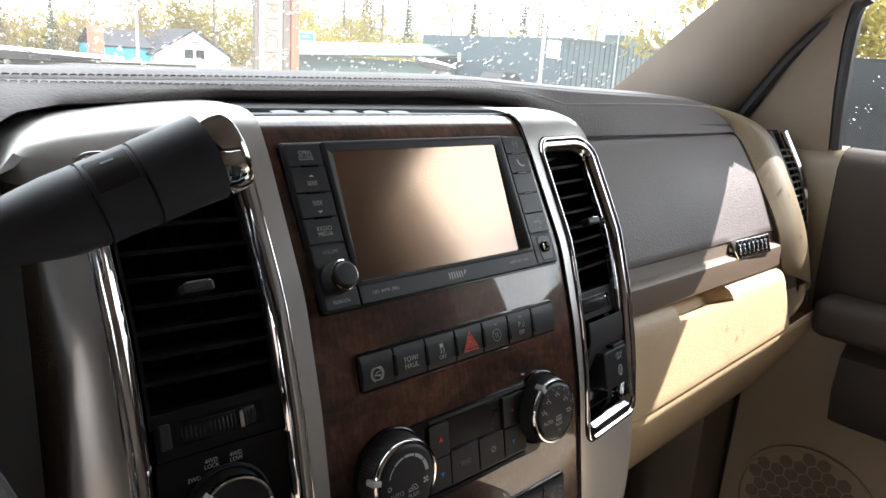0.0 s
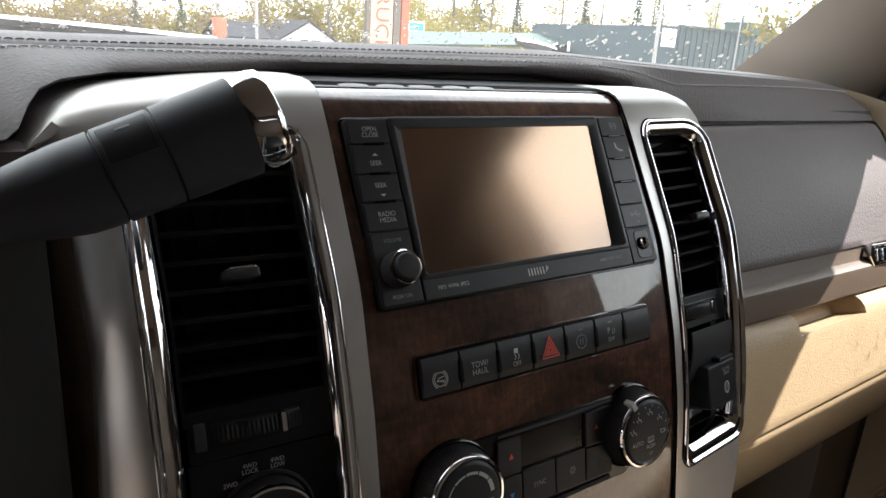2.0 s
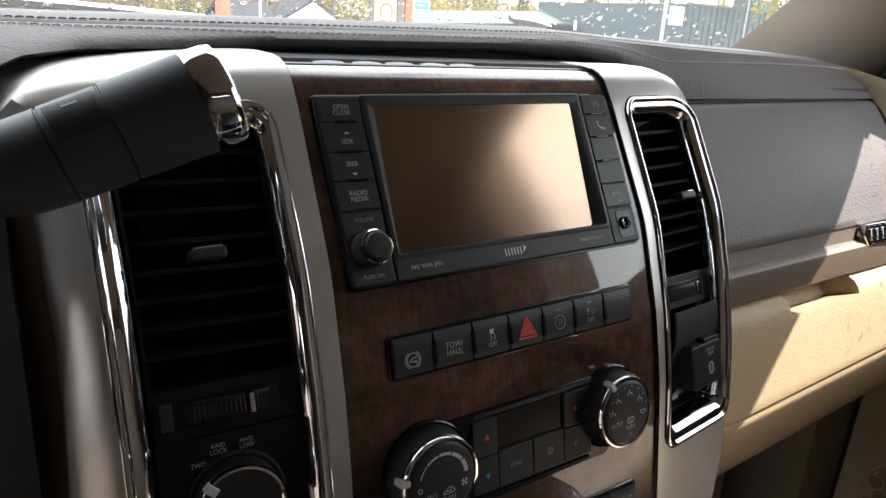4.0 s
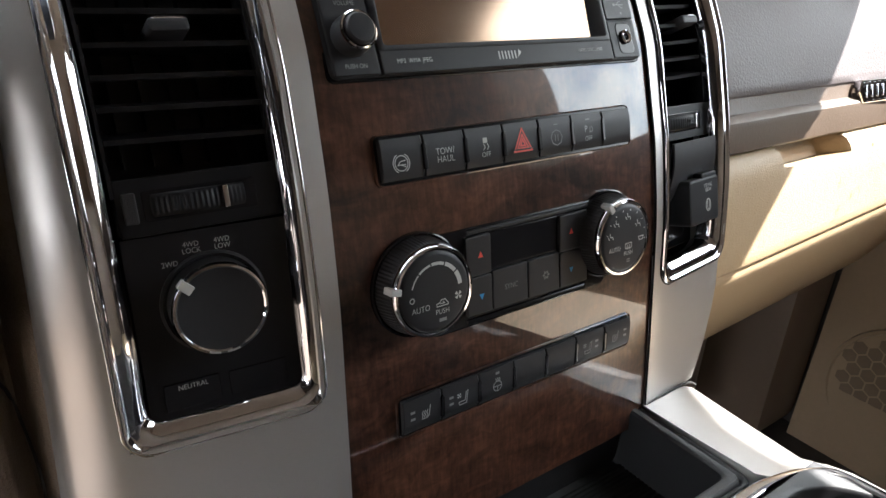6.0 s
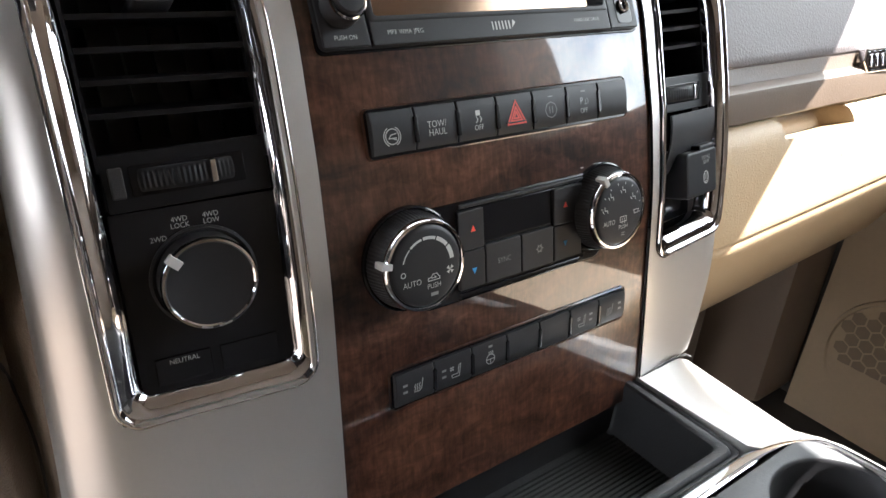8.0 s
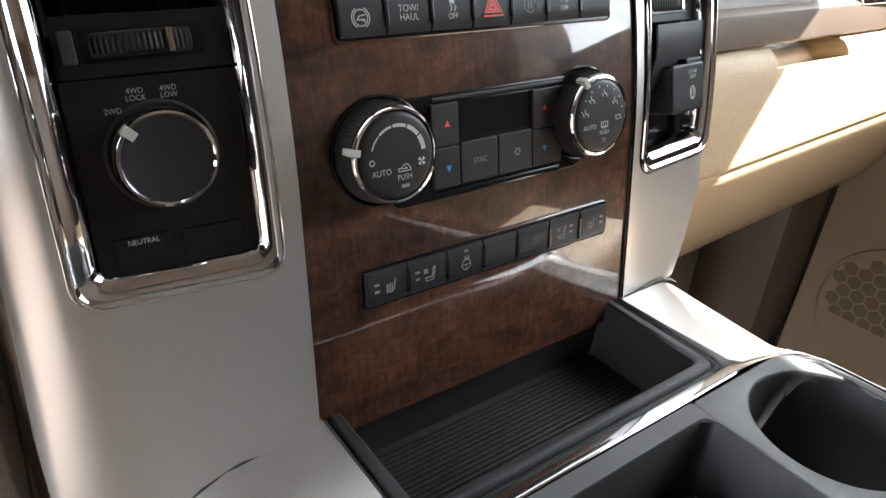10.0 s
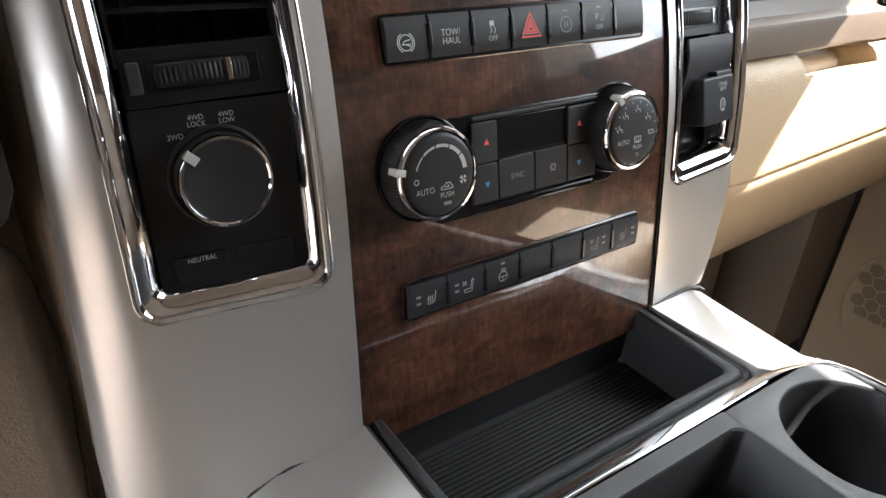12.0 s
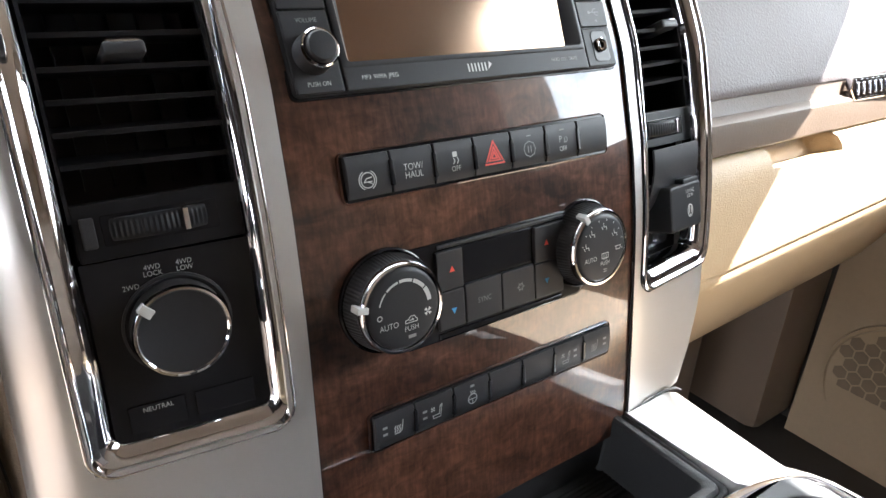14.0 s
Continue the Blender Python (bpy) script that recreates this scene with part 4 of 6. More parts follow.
# out of view: front drawn down to block sun, paler cloth lifts reflections
roof = [[(x, y, z - 0.05 * (abs(x) / 0.68) ** 3) for x in np.linspace(-0.68, 0.68, 13)] for y, z in ((0.47, 2.005), (0.45, 2.035), (0.36, 2.085), (0.24, 2.17), (0.10, 2.26), (-0.02, 2.31), (-0.6, 2.32), (-1.28, 2.27))]
structure("ceiling", grid(roof, thick=0.03), HEADLINER, "pale unseen cloth headliner, its front drawn down to block sun", "ceiling")
PILLAR_IN = [(0.615, 0.70, 1.738), (0.632, 0.665, 1.775), (0.648, 0.6244, 1.8195), (0.65, 0.557, 1.879), (0.645, 0.46, 1.955), (0.63, 0.34, 2.04), (0.62, 0.25, 2.10)]
PILLAR_OUT = [(0.785, 0.585, 1.70), (0.775, 0.552, 1.736), (0.762, 0.491, 1.82), (0.748, 0.42, 1.887), (0.735, 0.32, 1.955), (0.715, 0.2, 2.03), (0.70, 0.08, 2.085)]
for s, n in ((1, 1), (-1, 2)):
    flip = lambda pts: [Vector((s * x, y, z)) for x, y, z in pts]
    a, b = catmull(flip(PILLAR_IN), 8), catmull(flip(PILLAR_OUT), 8)
    rows = between(a, b, 12, (-s * 0.012, -0.022, -0.006))
    for r in rows:      # the trim's edge turns back to the door
        r.append(r[-1] + Vector((s * 0.004, 0.012, 0.002)))
        r.append(r[-1] + Vector((s * 0.002, 0.03, 0.004)))
    structure("pillar_%d" % n, grid(rows, thick=0.004), CLOTH, "beige windscreen pillar trim", "pillar")
    edge = [p + Vector((-s * 0.001, -0.003, -0.004)) for p in b]
    structure("trim_%d" % n, tube(edge, 0.0085, 8), MATTE, "black rubber seal along the windscreen pillar", "trim")
    # corner of the door in front of its window; its brown stands in for shade
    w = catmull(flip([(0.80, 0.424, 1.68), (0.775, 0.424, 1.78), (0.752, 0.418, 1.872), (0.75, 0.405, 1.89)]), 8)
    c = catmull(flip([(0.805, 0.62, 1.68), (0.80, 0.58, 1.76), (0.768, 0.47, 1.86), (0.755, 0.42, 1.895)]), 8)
    structure("door_corner_%d" % n, grid(between(w, c, 6, (-s * 0.004, 0, 0)), thick=0.012), KNEE, "corner of the door by the window, browned for shade", "door trim")
    structure("seal_%d" % n, tube([p + Vector((-s * 0.002, -0.006, 0)) for p in w], 0.009, 8), MATTE, "black rubber window seal", "trim")
    # roof rail, rear quarter and sill; rail curve set by where sunlight falls
    rail = catmull(flip([(0.745, 0.405, 1.91), (0.735, 0.30, 1.98), (0.72, 0.18, 2.06), (0.712, 0.10, 2.128), (0.706, 0.03, 2.185), (0.704, -0.06, 2.222), (0.702, -0.3, 2.215), (0.70, -0.6, 2.205), (0.70, -1.28, 2.18)]), 8)
    structure("roof_rail_%d" % n, grid(between(rail, [p + Vector((-s * 0.07, 0, 0.15)) for p in rail], 4, (-s * 0.01, 0, -0.01)), thick=0.015), CLOTH, "beige roof rail above the side window", "trim")
    q = bmesh.new()
    # posts beside the rear side window, out of view, placed for the reflections
    for y0, y1, z0, z1 in ((-1.30, -1.15, 1.66, 2.32), (-1.05, -0.39, 1.66, 2.32), (-1.15, -1.05, 1.66, 1.72), (-1.15, -1.05, 2.0, 2.32)):
        box(q, min(s * 0.69, s * 0.84), max(s * 0.69, s * 0.84), y0, y1 + (0 if s > 0 or y1 < -0.5 else -0.1), z0, z1)
    if s > 0:
        box(q, 0.79, 0.84, -1.30, -0.545, 0.98, 1.66)
    else:       # driver's side: unseen boxes block sky, a low gap lets ground light in
        box(q, -0.84, -0.79, -1.30, -0.06, 0.98, 1.66)
        box(q, -0.84, -0.79, 0.48, 0.80, 0.98, 1.70)
        box(q, -0.84, -0.79, -0.06, 0.48, 0.98, 1.03)
        box(q, -0.84, -0.72, -0.45, 0.40, 1.66, 2.32)
    structure("wall_%d" % n, q, CLOTH if s > 0 else DOORBROWN, "plain unseen side of the cab, shaped to block light", "wall")


def screen_point(x, k, out=0.0):
    """A point of the windscreen: x across, k from its foot (0) to the roof (1)."""
    b = 1 - (x / 0.70) ** 2
    y, z = (1 - k) * (0.70 + 0.27 * b) + k * (0.27 + 0.07 * b), (1 - k) * 1.715 + k * 2.115
    z += 0.018 * math.sin(math.pi * k)
    return Vector((x * (1 - 0.06 * k), y + out * 0.6, z + out * 0.8))


glass = structure("window_1", grid([[screen_point(x, k) for x in np.linspace(-0.66, 0.66, 25)] for k in np.linspace(0, 1, 10)]), GLASS, "wet windscreen with rain drops", "window")
glass.visible_shadow = False
for s, n in ((1, 2),):
    pts = [[(s * (0.806 - 0.11 * k), y, 1.66 + 0.60 * k) for y in np.linspace(0.435 - 0.36 * max(0, k - 0.52) / 0.48, -0.54, 6)] for k in np.linspace(0, 1, 6)]
    g = structure("window_%d" % n, grid(pts), SIDEGLASS, "wet side window of the front door", "window")
    g.visible_shadow = False

# rain on the glass
WATER = bpy.data.materials.new("water")
WATER.use_nodes = True
wb = WATER.node_tree.nodes["Principled BSDF"]
wb.inputs["Base Color"].default_value, wb.inputs["Roughness"].default_value = (0.95, 0.97, 1.0, 1), 0.02
wb.inputs["Transmission Weight"].default_value, wb.inputs["IOR"].default_value = 1.0, 1.33


def drop(bm, p, n, r):
    n = n.normalized()
    a = n.orthogonal().normalized()
    b = n.cross(a)
    wob = [r * random.uniform(0.7, 1.25) for _ in range(7)]
    rings = [[bm.verts.new(p + (a * math.cos(q) + b * math.sin(q)) * w * f + n * r * h) for q, w in zip([2 * math.pi * i / 7 for i in range(7)], wob)] for f, h in ((1.0, 0.0), (0.75, 0.35))]
    top = bm.verts.new(p + n * r * 0.5)
    for i in range(7):
        j = (i + 1) % 7
        bm.faces.new((rings[0][i], rings[0][j], rings[1][j], rings[1][i]))
        bm.faces.new((rings[1][i], rings[1][j], top))


rain = bmesh.new()
for _ in range(2400):
    x, k = random.uniform(-0.45, 0.65), random.random() ** 1.2 * 0.5
    n = (screen_point(x, k + 0.01) - screen_point(x, k)).cross(Vector((-1, 0, 0)))
    drop(rain, screen_point(x, k, 0.003), Vector((0, 0.62, 0.78)), random.choice((0.0011, 0.0016, 0.0016, 0.0022, 0.0032)) * random.uniform(0.8, 1.25))
tagged(part("rain_drops", rain, WATER, None, "rain drops on the windscreen"), "rain drops scattered over the windscreen glass", "rain drops", "", "stuff")
rain = bmesh.new()
for _ in range(420):
    y, k = random.uniform(-0.25, 0.42), random.random() * 0.6
    drop(rain, Vector((0.808 - 0.10 * k, y, 1.66 + 0.42 * k)), Vector((1, 0, 0.24)), random.choice((0.0008, 0.0012, 0.0012, 0.0018)) * random.uniform(0.8, 1.3))
tagged(part("rain_drops", rain, WATER), "rain drops scattered over the side window", "rain drops", "", "stuff")


# dashboard
CREST = [(-0.8, -0.006), (-0.21, 0.0), (-0.07, 0.0035), (0.15, 0.008), (0.32, 0.0025), (0.51, -0.0015), (0.62, -0.006), (0.70, -0.014), (0.80, -0.03)]
LIP_Z = [(-0.8, 1.70), (-0.262, 1.7112), (-0.2495, 1.7120), (-0.2455, 1.7150), (-0.2415, 1.7235), (-0.235, 1.7312), (-0.225, 1.7350), (-0.20, 1.7372), (-0.166, 1.7380), (-0.09, 1.7408), (0.09, 1.7440), (0.16, 1.7415), (0.20, 1.7365), (0.225, 1.728), (0.25, 1.717), (0.275, 1.7085), (0.31, 1.7065), (0.66, 1.7050), (0.80, 1.695)]
LIP_Y = [(-0.8, 0.40), (-0.262, 0.425), (-0.2465, 0.432), (-0.231, 0.452), (-0.20, 0.480), (-0.10, 0.502), (0.12, 0.504), (0.22, 0.506), (0.66, 0.507), (0.80, 0.52)]


def dash_section(x):
    """The padded top from under its lip over the seam to the foot of the windscreen."""
    c, zb, yb = interp(x, CREST), interp(x, LIP_Z), interp(x, LIP_Y)
    zs = 1.7480 + c
    ys = 0.512 + max(0.0, x - 0.15) * 0.07
    f = 1 - 0.75 * max(0.0, min(1.0, (x - 0.21) / 0.07)) * 0.6
    mid = [(yb + (ys - yb) * u - 0.007 * math.sin(math.pi * u) * f, zb + (zs - zb) * u ** 0.9) for u in (0.0, 0.08, 0.2, 0.4, 0.6, 0.8)]
    return [(yb + 0.04, zb - 0.003), (yb + 0.012, zb - 0.0025), (yb + 0.003, zb - 0.001)] + mid + [(ys - 0.0025, zs - 0.0002), (ys - 0.0010, zs - 0.0008), (ys + 0.0004, zs - 0.0020), (ys + 0.0020, zs - 0.0002), (ys + 0.006, zs + 0.0013), (ys + 0.022, zs + 0.0044), (ys + 0.045, zs + 0.0055), (ys + 0.10, zs + 0.003), (ys + 0.19, zs - 0.004), (0.93, 1.725)]


dash = thing("dashboard", "grey brown leather dashboard with double stitched top seam", "dashboard", (0, 0.6, 1.40))
xs = np.r_[np.linspace(-0.78, -0.32, 8), np.linspace(-0.30, 0.34, 129), np.linspace(0.36, 0.70, 16)]
part("top_pad", grid([[(x, y, z) for y, z in dash_section(x)] for x in xs]), DASH, dash, "grained grey brown leather pad", 60)
def pad_z(x, y):
    return interp(y, dash_section(x)[4:])


for off, up, thread in ((-0.0080, 0.0008, THREAD), (0.0085, 0.0006, DASH)):
    stitch = bmesh.new()
    for k in range(206):
        x = -0.33 + k * 0.0049
        if x > 0.68:
            break
        ys = 0.512 + max(0.0, x - 0.15) * 0.07 + off
        zs = pad_z(x, ys) + up
        tube([(x, ys - 0.0006, zs - 0.0011), (x + 0.0006, ys - 0.0004, zs - 0.0002), (x + 0.0021, ys, zs), (x + 0.0036, ys + 0.0005, zs - 0.0002), (x + 0.0042, ys + 0.0007, zs - 0.0011)], 0.00042, 5, stitch)
    tagged(part("stitching", stitch, thread, dash, "grey thread"), "", "", "", "stuff")
line = [(x, 0.512 + max(0.0, x - 0.15) * 0.07, pad_z(x, 0.512 + max(0.0, x - 0.15) * 0.07) + 0.0002) for x in np.linspace(-0.33, 0.68, 90)]
part("top_seam", tube(line, 0.0005, 6), MATTE, dash, "dark sewn seam")
part("instrument_trim", grid([[(x, y, z) for y, z in ((0.46, 1.7095), (0.436, 1.7098), (0.429, 1.707), (0.428, 1.69), (0.424, 1.655), (0.42, 1.62))] for x in (-0.78, -0.4, -0.266, -0.2405)], thick=0.01), DASH, dash, "dark trim beside the instruments")
part("pad_backing", grid([[(x, 0.538, z) for z in (1.66, 1.70, 1.744)] for x in (-0.26, 0.0, 0.34)], thick=0.003), MATTE, dash)
part("seam_backing", box(None, 0.21, 0.655, 0.512, 0.55, 1.685, 1.716), MATTE, dash)
# strip of defroster slots behind the veneer
tray = [[(x, y, z) for x in np.linspace(-0.145, 0.150, 14)] for y, z in ((0.446, 1.7325), (0.4475, 1.7348), (0.4525, 1.7352), (0.4555, 1.7350), (0.4570, 1.7330), (0.4800, 1.7330), (0.4815, 1.7356), (0.495, 1.7372), (0.51, 1.738))]
part("defroster_strip", grid(tray, thick=0.002), GREYPLASTIC, dash, "charcoal strip with slots")
for k in range(5):
    x = -0.081 + k * 0.0238
    bow = (0.0, 0.0024, 0.0, 0.0024, 0.0)[k]
    rows = [[(x + 0.0190 * u, 0.4640 + 0.0080 * v + bow * math.sin(math.pi * u) - bow, 1.7331 + 0.0016 * v + 0.0006 * math.sin(math.pi * u)) for u in np.linspace(0, 1, 7)] for v in (0.0, 0.5, 1.0)]
    part("slot_mark", grid(rows, thick=0.0008), STRIPMARK, dash, "pale raised shape")
# ledge and tan lower half on the passenger's side
def glove_y(z):
    return interp(z, [(1.57, 0.4245), (1.583, 0.4285), (1.64, 0.4615), (1.703, 0.5025)])


lower = [(1.583, 0.4305), (1.575, 0.4285), (1.5675, 0.4255), (1.5655, 0.4175), (1.5635, 0.4150), (1.560, 0.4140), (1.538, 0.4125), (1.5355, 0.4145), (1.535, 0.43)]
part("trim_ledge", grid([[(x, y, z) for z, y in lower] for x in np.linspace(0.21, 0.655, 20)], thick=0.004), BROWN, dash, "brown plastic ledge")
bin_face = [(1.5345, 0.44), (1.5345, 0.425), (1.5335, 0.416), (1.5305, 0.4085), (1.524, 0.4030), (1.5185, 0.4008), (1.5172, 0.4003), (1.512, 0.3985), (1.490, 0.3935), (1.468, 0.3885), (1.450, 0.3845), (1.441, 0.3825), (1.4385, 0.3832), (1.4375, 0.387)]
rows = []
for x in np.linspace(0.20, 0.70, 201):
    row = []
    lift = 0.018 * max(0.0, (x - 0.30) / 0.35) * 1.0
    for z, y in bin_face:
        zz = z + lift * max(0.0, min(1.0, (1.53 - z) / 0.09)) * 1.0
        dent = max(0.0, min(1.0, (x - 0.374) / 0.022)) * max(0.0, min(1.0, (0.500 - x) / 0.009))
        dip = dent * (1.0 if z > 1.518 else 0.0)
        turn = max(0.0, (x - 0.64) / 0.06)
        row.append((x, y + 0.028 * dip + 0.035 * turn ** 2, zz - 0.012 * dip))
    rows.append(row)
part("storage_bin", grid(rows), TAN, dash, "tan leather storage bin front with finger recess", 60)
under = [(1.4375, 0.3862), (1.432, 0.3835), (1.425, 0.3860), (1.400, 0.3950), (1.360, 0.4150), (1.320, 0.4370), (1.296, 0.4510), (1.287, 0.4640), (1.285, 0.50), (1.285, 0.78)]
part("lower_panel", grid([[(x, y, z + 0.018 * max(0.0, (x - 0.30) / 0.35)) for z, y in under] for x in np.linspace(0.20, 0.76, 24)], thick=0.004), TAN, dash, "tan plastic panel under the bin", 60)
part("pull_lip", grid([[(x, 0.4045 + d, z) for d, z in ((0.0, 1.397 + 0.03 * (x - 0.3)), (-0.004, 1.391 + 0.03 * (x - 0.3)), (0.006, 1.385 + 0.03 * (x - 0.3)))] for x in np.linspace(0.31, 0.42, 8)], thick=0.002), TAN, dash)
# bolster that rounds off the passenger's end
left = catmull([(0.56, 0.585, 1.731), (0.628, 0.552, 1.7275), (0.662, 0.506, 1.702), (0.656, 0.458, 1.64), (0.655, 0.425, 1.585), (0.66, 0.414, 1.54), (0.675, 0.410, 1.525)], 6)
right = catmull([(0.62, 0.60, 1.733), (0.668, 0.552, 1.732), (0.708, 0.487, 1.706), (0.715, 0.447, 1.645), (0.728, 0.422, 1.585), (0.737, 0.408, 1.535), (0.740, 0.401, 1.49)], 6)
part("end_bolster", grid(between(left, right, 8, (-0.004, -0.014, 0.004)), thick=0.004), OLIVE_SHADED, dash, "olive tan leather end bolster, darkened for shade", 60)
end_a = right
end_b = catmull([(0.72, 0.64, 1.735), (0.77, 0.60, 1.725), (0.79, 0.56, 1.70), (0.80, 0.50, 1.64), (0.80, 0.47, 1.58), (0.80, 0.46, 1.50), (0.79, 0.46, 1.45)], 6)
part("end_panel", grid(between(end_a, end_b, 8, (0.004, -0.006, 0.0)), thick=0.004), OLIVE_SHADED, dash, "olive tan end of the dashboard, darkened for shade", 60)
part("end_lower", grid(between(catmull([(0.735, 0.402, 1.50), (0.72, 0.40, 1.475), (0.70, 0.41, 1.45), (0.69, 0.45, 1.41)], 6), catmull([(0.80, 0.455, 1.46), (0.80, 0.46, 1.43), (0.80, 0.47, 1.40), (0.80, 0.50, 1.37)], 6), 6), thick=0.004), TAN, dash)
# driver's knee panel
knee = [(1.705, 0.425), (1.62, 0.405), (1.55, 0.395), (1.48, 0.388), (1.42, 0.383), (1.36, 0.385), (1.28, 0.40), (1.15, 0.44)]
part("knee_panel", grid([[(x, y + 0.028 * math.exp(-((x + 0.244) / 0.007) ** 2), z) for z, y in knee] for x in np.r_[np.linspace(-0.78, -0.30, 6), np.linspace(-0.285, -0.222, 22)]]), KNEE, dash, "brown leather knee panel", 60)
line = catmull([(-0.270, 0, 1.545), (-0.2514, 0, 1.514), (-0.2415, 0, 1.470), (-0.2405, 0, 1.43), (-0.2440, 0, 1.376), (-0.249, 0, 1.31)], 8)
part("knee_seam", tube([(p.x, interp(p.z, sorted(knee)) + 0.028 * math.exp(-((p.x + 0.244) / 0.007) ** 2) - 0.0004, p.z) for p in line], 0.0011, 6), MATTE, dash)
cover = [[(x, 0.388 + 0.01 * max(0.0, (z - 1.62) / 0.09), z) for x in np.r_[np.linspace(-0.62, -0.30, 6), np.linspace(-0.28, -0.2425 - 0.02 * (1 - min(1.0, (z - 1.520) / 0.025)) ** 2, 10)]] for z in (1.520, 1.5225, 1.527, 1.533, 1.545, 1.58, 1.64, 1.705)]
part("column_cover", grid(cover, thick=0.004), MATTE, dash, "black cover round the steering column")

glove = thing("glovebox", "grained leather glovebox door with chrome badge", "glovebox", (0.45, 0.46, 1.57))
rows = []
for u in np.linspace(0, 1, 26):
    x = 0.215 + u * 0.438
    rows.append([(x, glove_y(z) + d - 0.004 * math.sin(math.pi * (z - 1.58) / 0.123), z) for z, d in [(1.580, 0.012), (1.5805, 0.002), (1.583, 0.0)] + [(zz, 0.0) for zz in np.linspace(1.59, 1.694, 14)] + [(1.6985, 0.0005), (1.7015, 0.003), (1.7025, 0.012)]])
part("door", grid(rows), DASH, glove, "grained grey brown door", 60)
m = Matrix.Translation((0.566, 0.4165, 1.5735)) @ pose(0, 0, 0, 72, 0, -2) @ Matrix.Diagonal((0.80, 0.95, 0.7, 1))
badge = part("badge", loops([[m @ Vector((x, y, z)) for x, y in ((-0.058 - o, 0), (-0.050 - o, 0.0115 + o), (0.056 + o, 0.0115 + o), (0.056 + o, -0.0115 - o), (-0.050 - o, -0.0115 - o))] for o, z in ((0.0008, -0.010), (0.0008, 0.0), (0.0, 0.0014), (-0.0016, 0.0016), (-0.0022, 0.0006))]), CHROME, glove, "chrome badge plate with plain raised shapes")
for k in range(7):
    x = -0.043 + k * 0.0145
    part("badge_shape", slab(x, x + 0.0095, -0.0068, 0.0068, 0.0015, 0.0, 0.0028, m, 0.0008), CHROME, badge)
    if k % 2 == 0:
        part("badge_inset", slab(x + 0.003, x + 0.0065, -0.0035, 0.0010, 0.0008, 0.0026, 0.0030, m, 0.0003), GLOSS, badge)

# side vent at the passenger's end
sv = thing("side_vent", "narrow black air vent with chrome frame at the dashboard end", "air vent", (0.74, 0.44, 1.48), "dashboard air vents")
ca = catmull([(0.712, 0.481, 1.708), (0.720, 0.443, 1.64), (0.733, 0.417, 1.56), (0.746, 0.400, 1.475)], 8)
cb = catmull([(0.750, 0.476, 1.708), (0.774, 0.447, 1.64), (0.785, 0.428, 1.56), (0.790, 0.417, 1.47)], 8)
part("backing", grid(between([p + Vector((0, 0.012, 0)) for p in ca], [p + Vector((0, 0.012, 0)) for p in cb], 3, (0, 0.0, 0)), thick=0.003), GLOSS, sv)
part("frame", tube(ca, 0.0035, 8), BLACK, sv)
part("frame", tube(cb, 0.0055, 8), CHROME, sv, "chrome outer edge")
for k in range(3, 15):
    a, b = ca[k], cb[k]
    part("slat", tube([a + Vector((0, -0.001, 0)), a.lerp(b, 0.85) + Vector((0, -0.001, 0))], 0.0016, 6), GREYPLASTIC, sv)


# passenger's door
door = thing("passenger_door", "tan and dark brown front door with speaker grille", "car door", (0.83, 0.1, 0.98))
part("upper_panel", grid([[(x, y, z) for y in np.linspace(0.402, -0.55, 8)] for x, z in ((0.835, 1.672), (0.815, 1.684), (0.795, 1.680), (0.785, 1.664), (0.782, 1.60), (0.786, 1.50), (0.80, 1.44))], thick=0.008), DOORBROWN, door, "dark brown upper panel", 50)
part("front_cap", grid([[(x, y, z) for y in (0.58, 0.50, 0.445, 0.415, 0.404)] for x, z in ((0.832, 1.676), (0.812, 1.687), (0.792, 1.682), (0.783, 1.664), (0.786, 1.55), (0.80, 1.44))], thick=0.006), OLIVE_SHADED, door, "olive tan front cap, darkened for shade", 50)
part("lower_panel", grid([[(0.80 + 0.02 * math.sin(3 * (z - 0.98)), y, z) for y in np.linspace(0.487, -0.55, 10)] for z in (1.46, 1.38, 1.28, 1.15, 0.98)], thick=0.01), DOORTAN_SHADED, door, "shaded tan lower panel", 60)
part("armrest", box(None, 0.725, 0.81, -0.45, 0.385, 1.43, 1.487, 0.018, seg=4), DOORBROWN, door, "dark brown armrest")
part("door_pocket", grid([[(x, y, z) for x, z in ((0.80, 1.43), (0.765, 1.40), (0.757, 1.35), (0.77, 1.30), (0.81, 1.28))] for y in (0.345, 0.335, 0.1, -0.4)], thick=0.006), DOORBROWN, door)
part("grille_rim", lathe([(0.112, 0.000), (0.111, 0.004), (0.106, 0.0045), (0.104, 0.002), (0, 0.002)], Matrix.Translation((0.7990, 0.352, 1.118)) @ pose(0, 0, 0, 0, -90, 0), 48), DOORTAN_SHADED, door)
for i in range(-6, 7):
    for j in range(-7, 8):
        cy, cz = 0.0215 * (i + 0.5 * (j % 2)), 0.0186 * j
        if cy * cy + cz * cz < 0.094 ** 2:
            # a flat disc painted as a shaded hole
            m = Matrix.Translation((0.7968, 0.352 + cy, 1.118 + cz)) @ pose(0, 0, 0, 0, -90, 0)
            part("grille_cell", lathe([(0.0112, -0.001), (0.0110, 0.0002), (0.0, 0.0003)], m, 6), HOLE_SHADE, door)

# carpeted hump and kick panel on the far side
structure("kick_panel", box(None, 0.70, 0.818, 0.492, 0.79, 1.00, 1.36, 0.02), BROWN, "brown kick panel ahead of the door", "trim")
structure("door_jamb", box(None, 0.822, 0.86, -0.56, 0.80, 0.98, 1.66), CARPET, "dark door jamb ahead of the door", "trim")
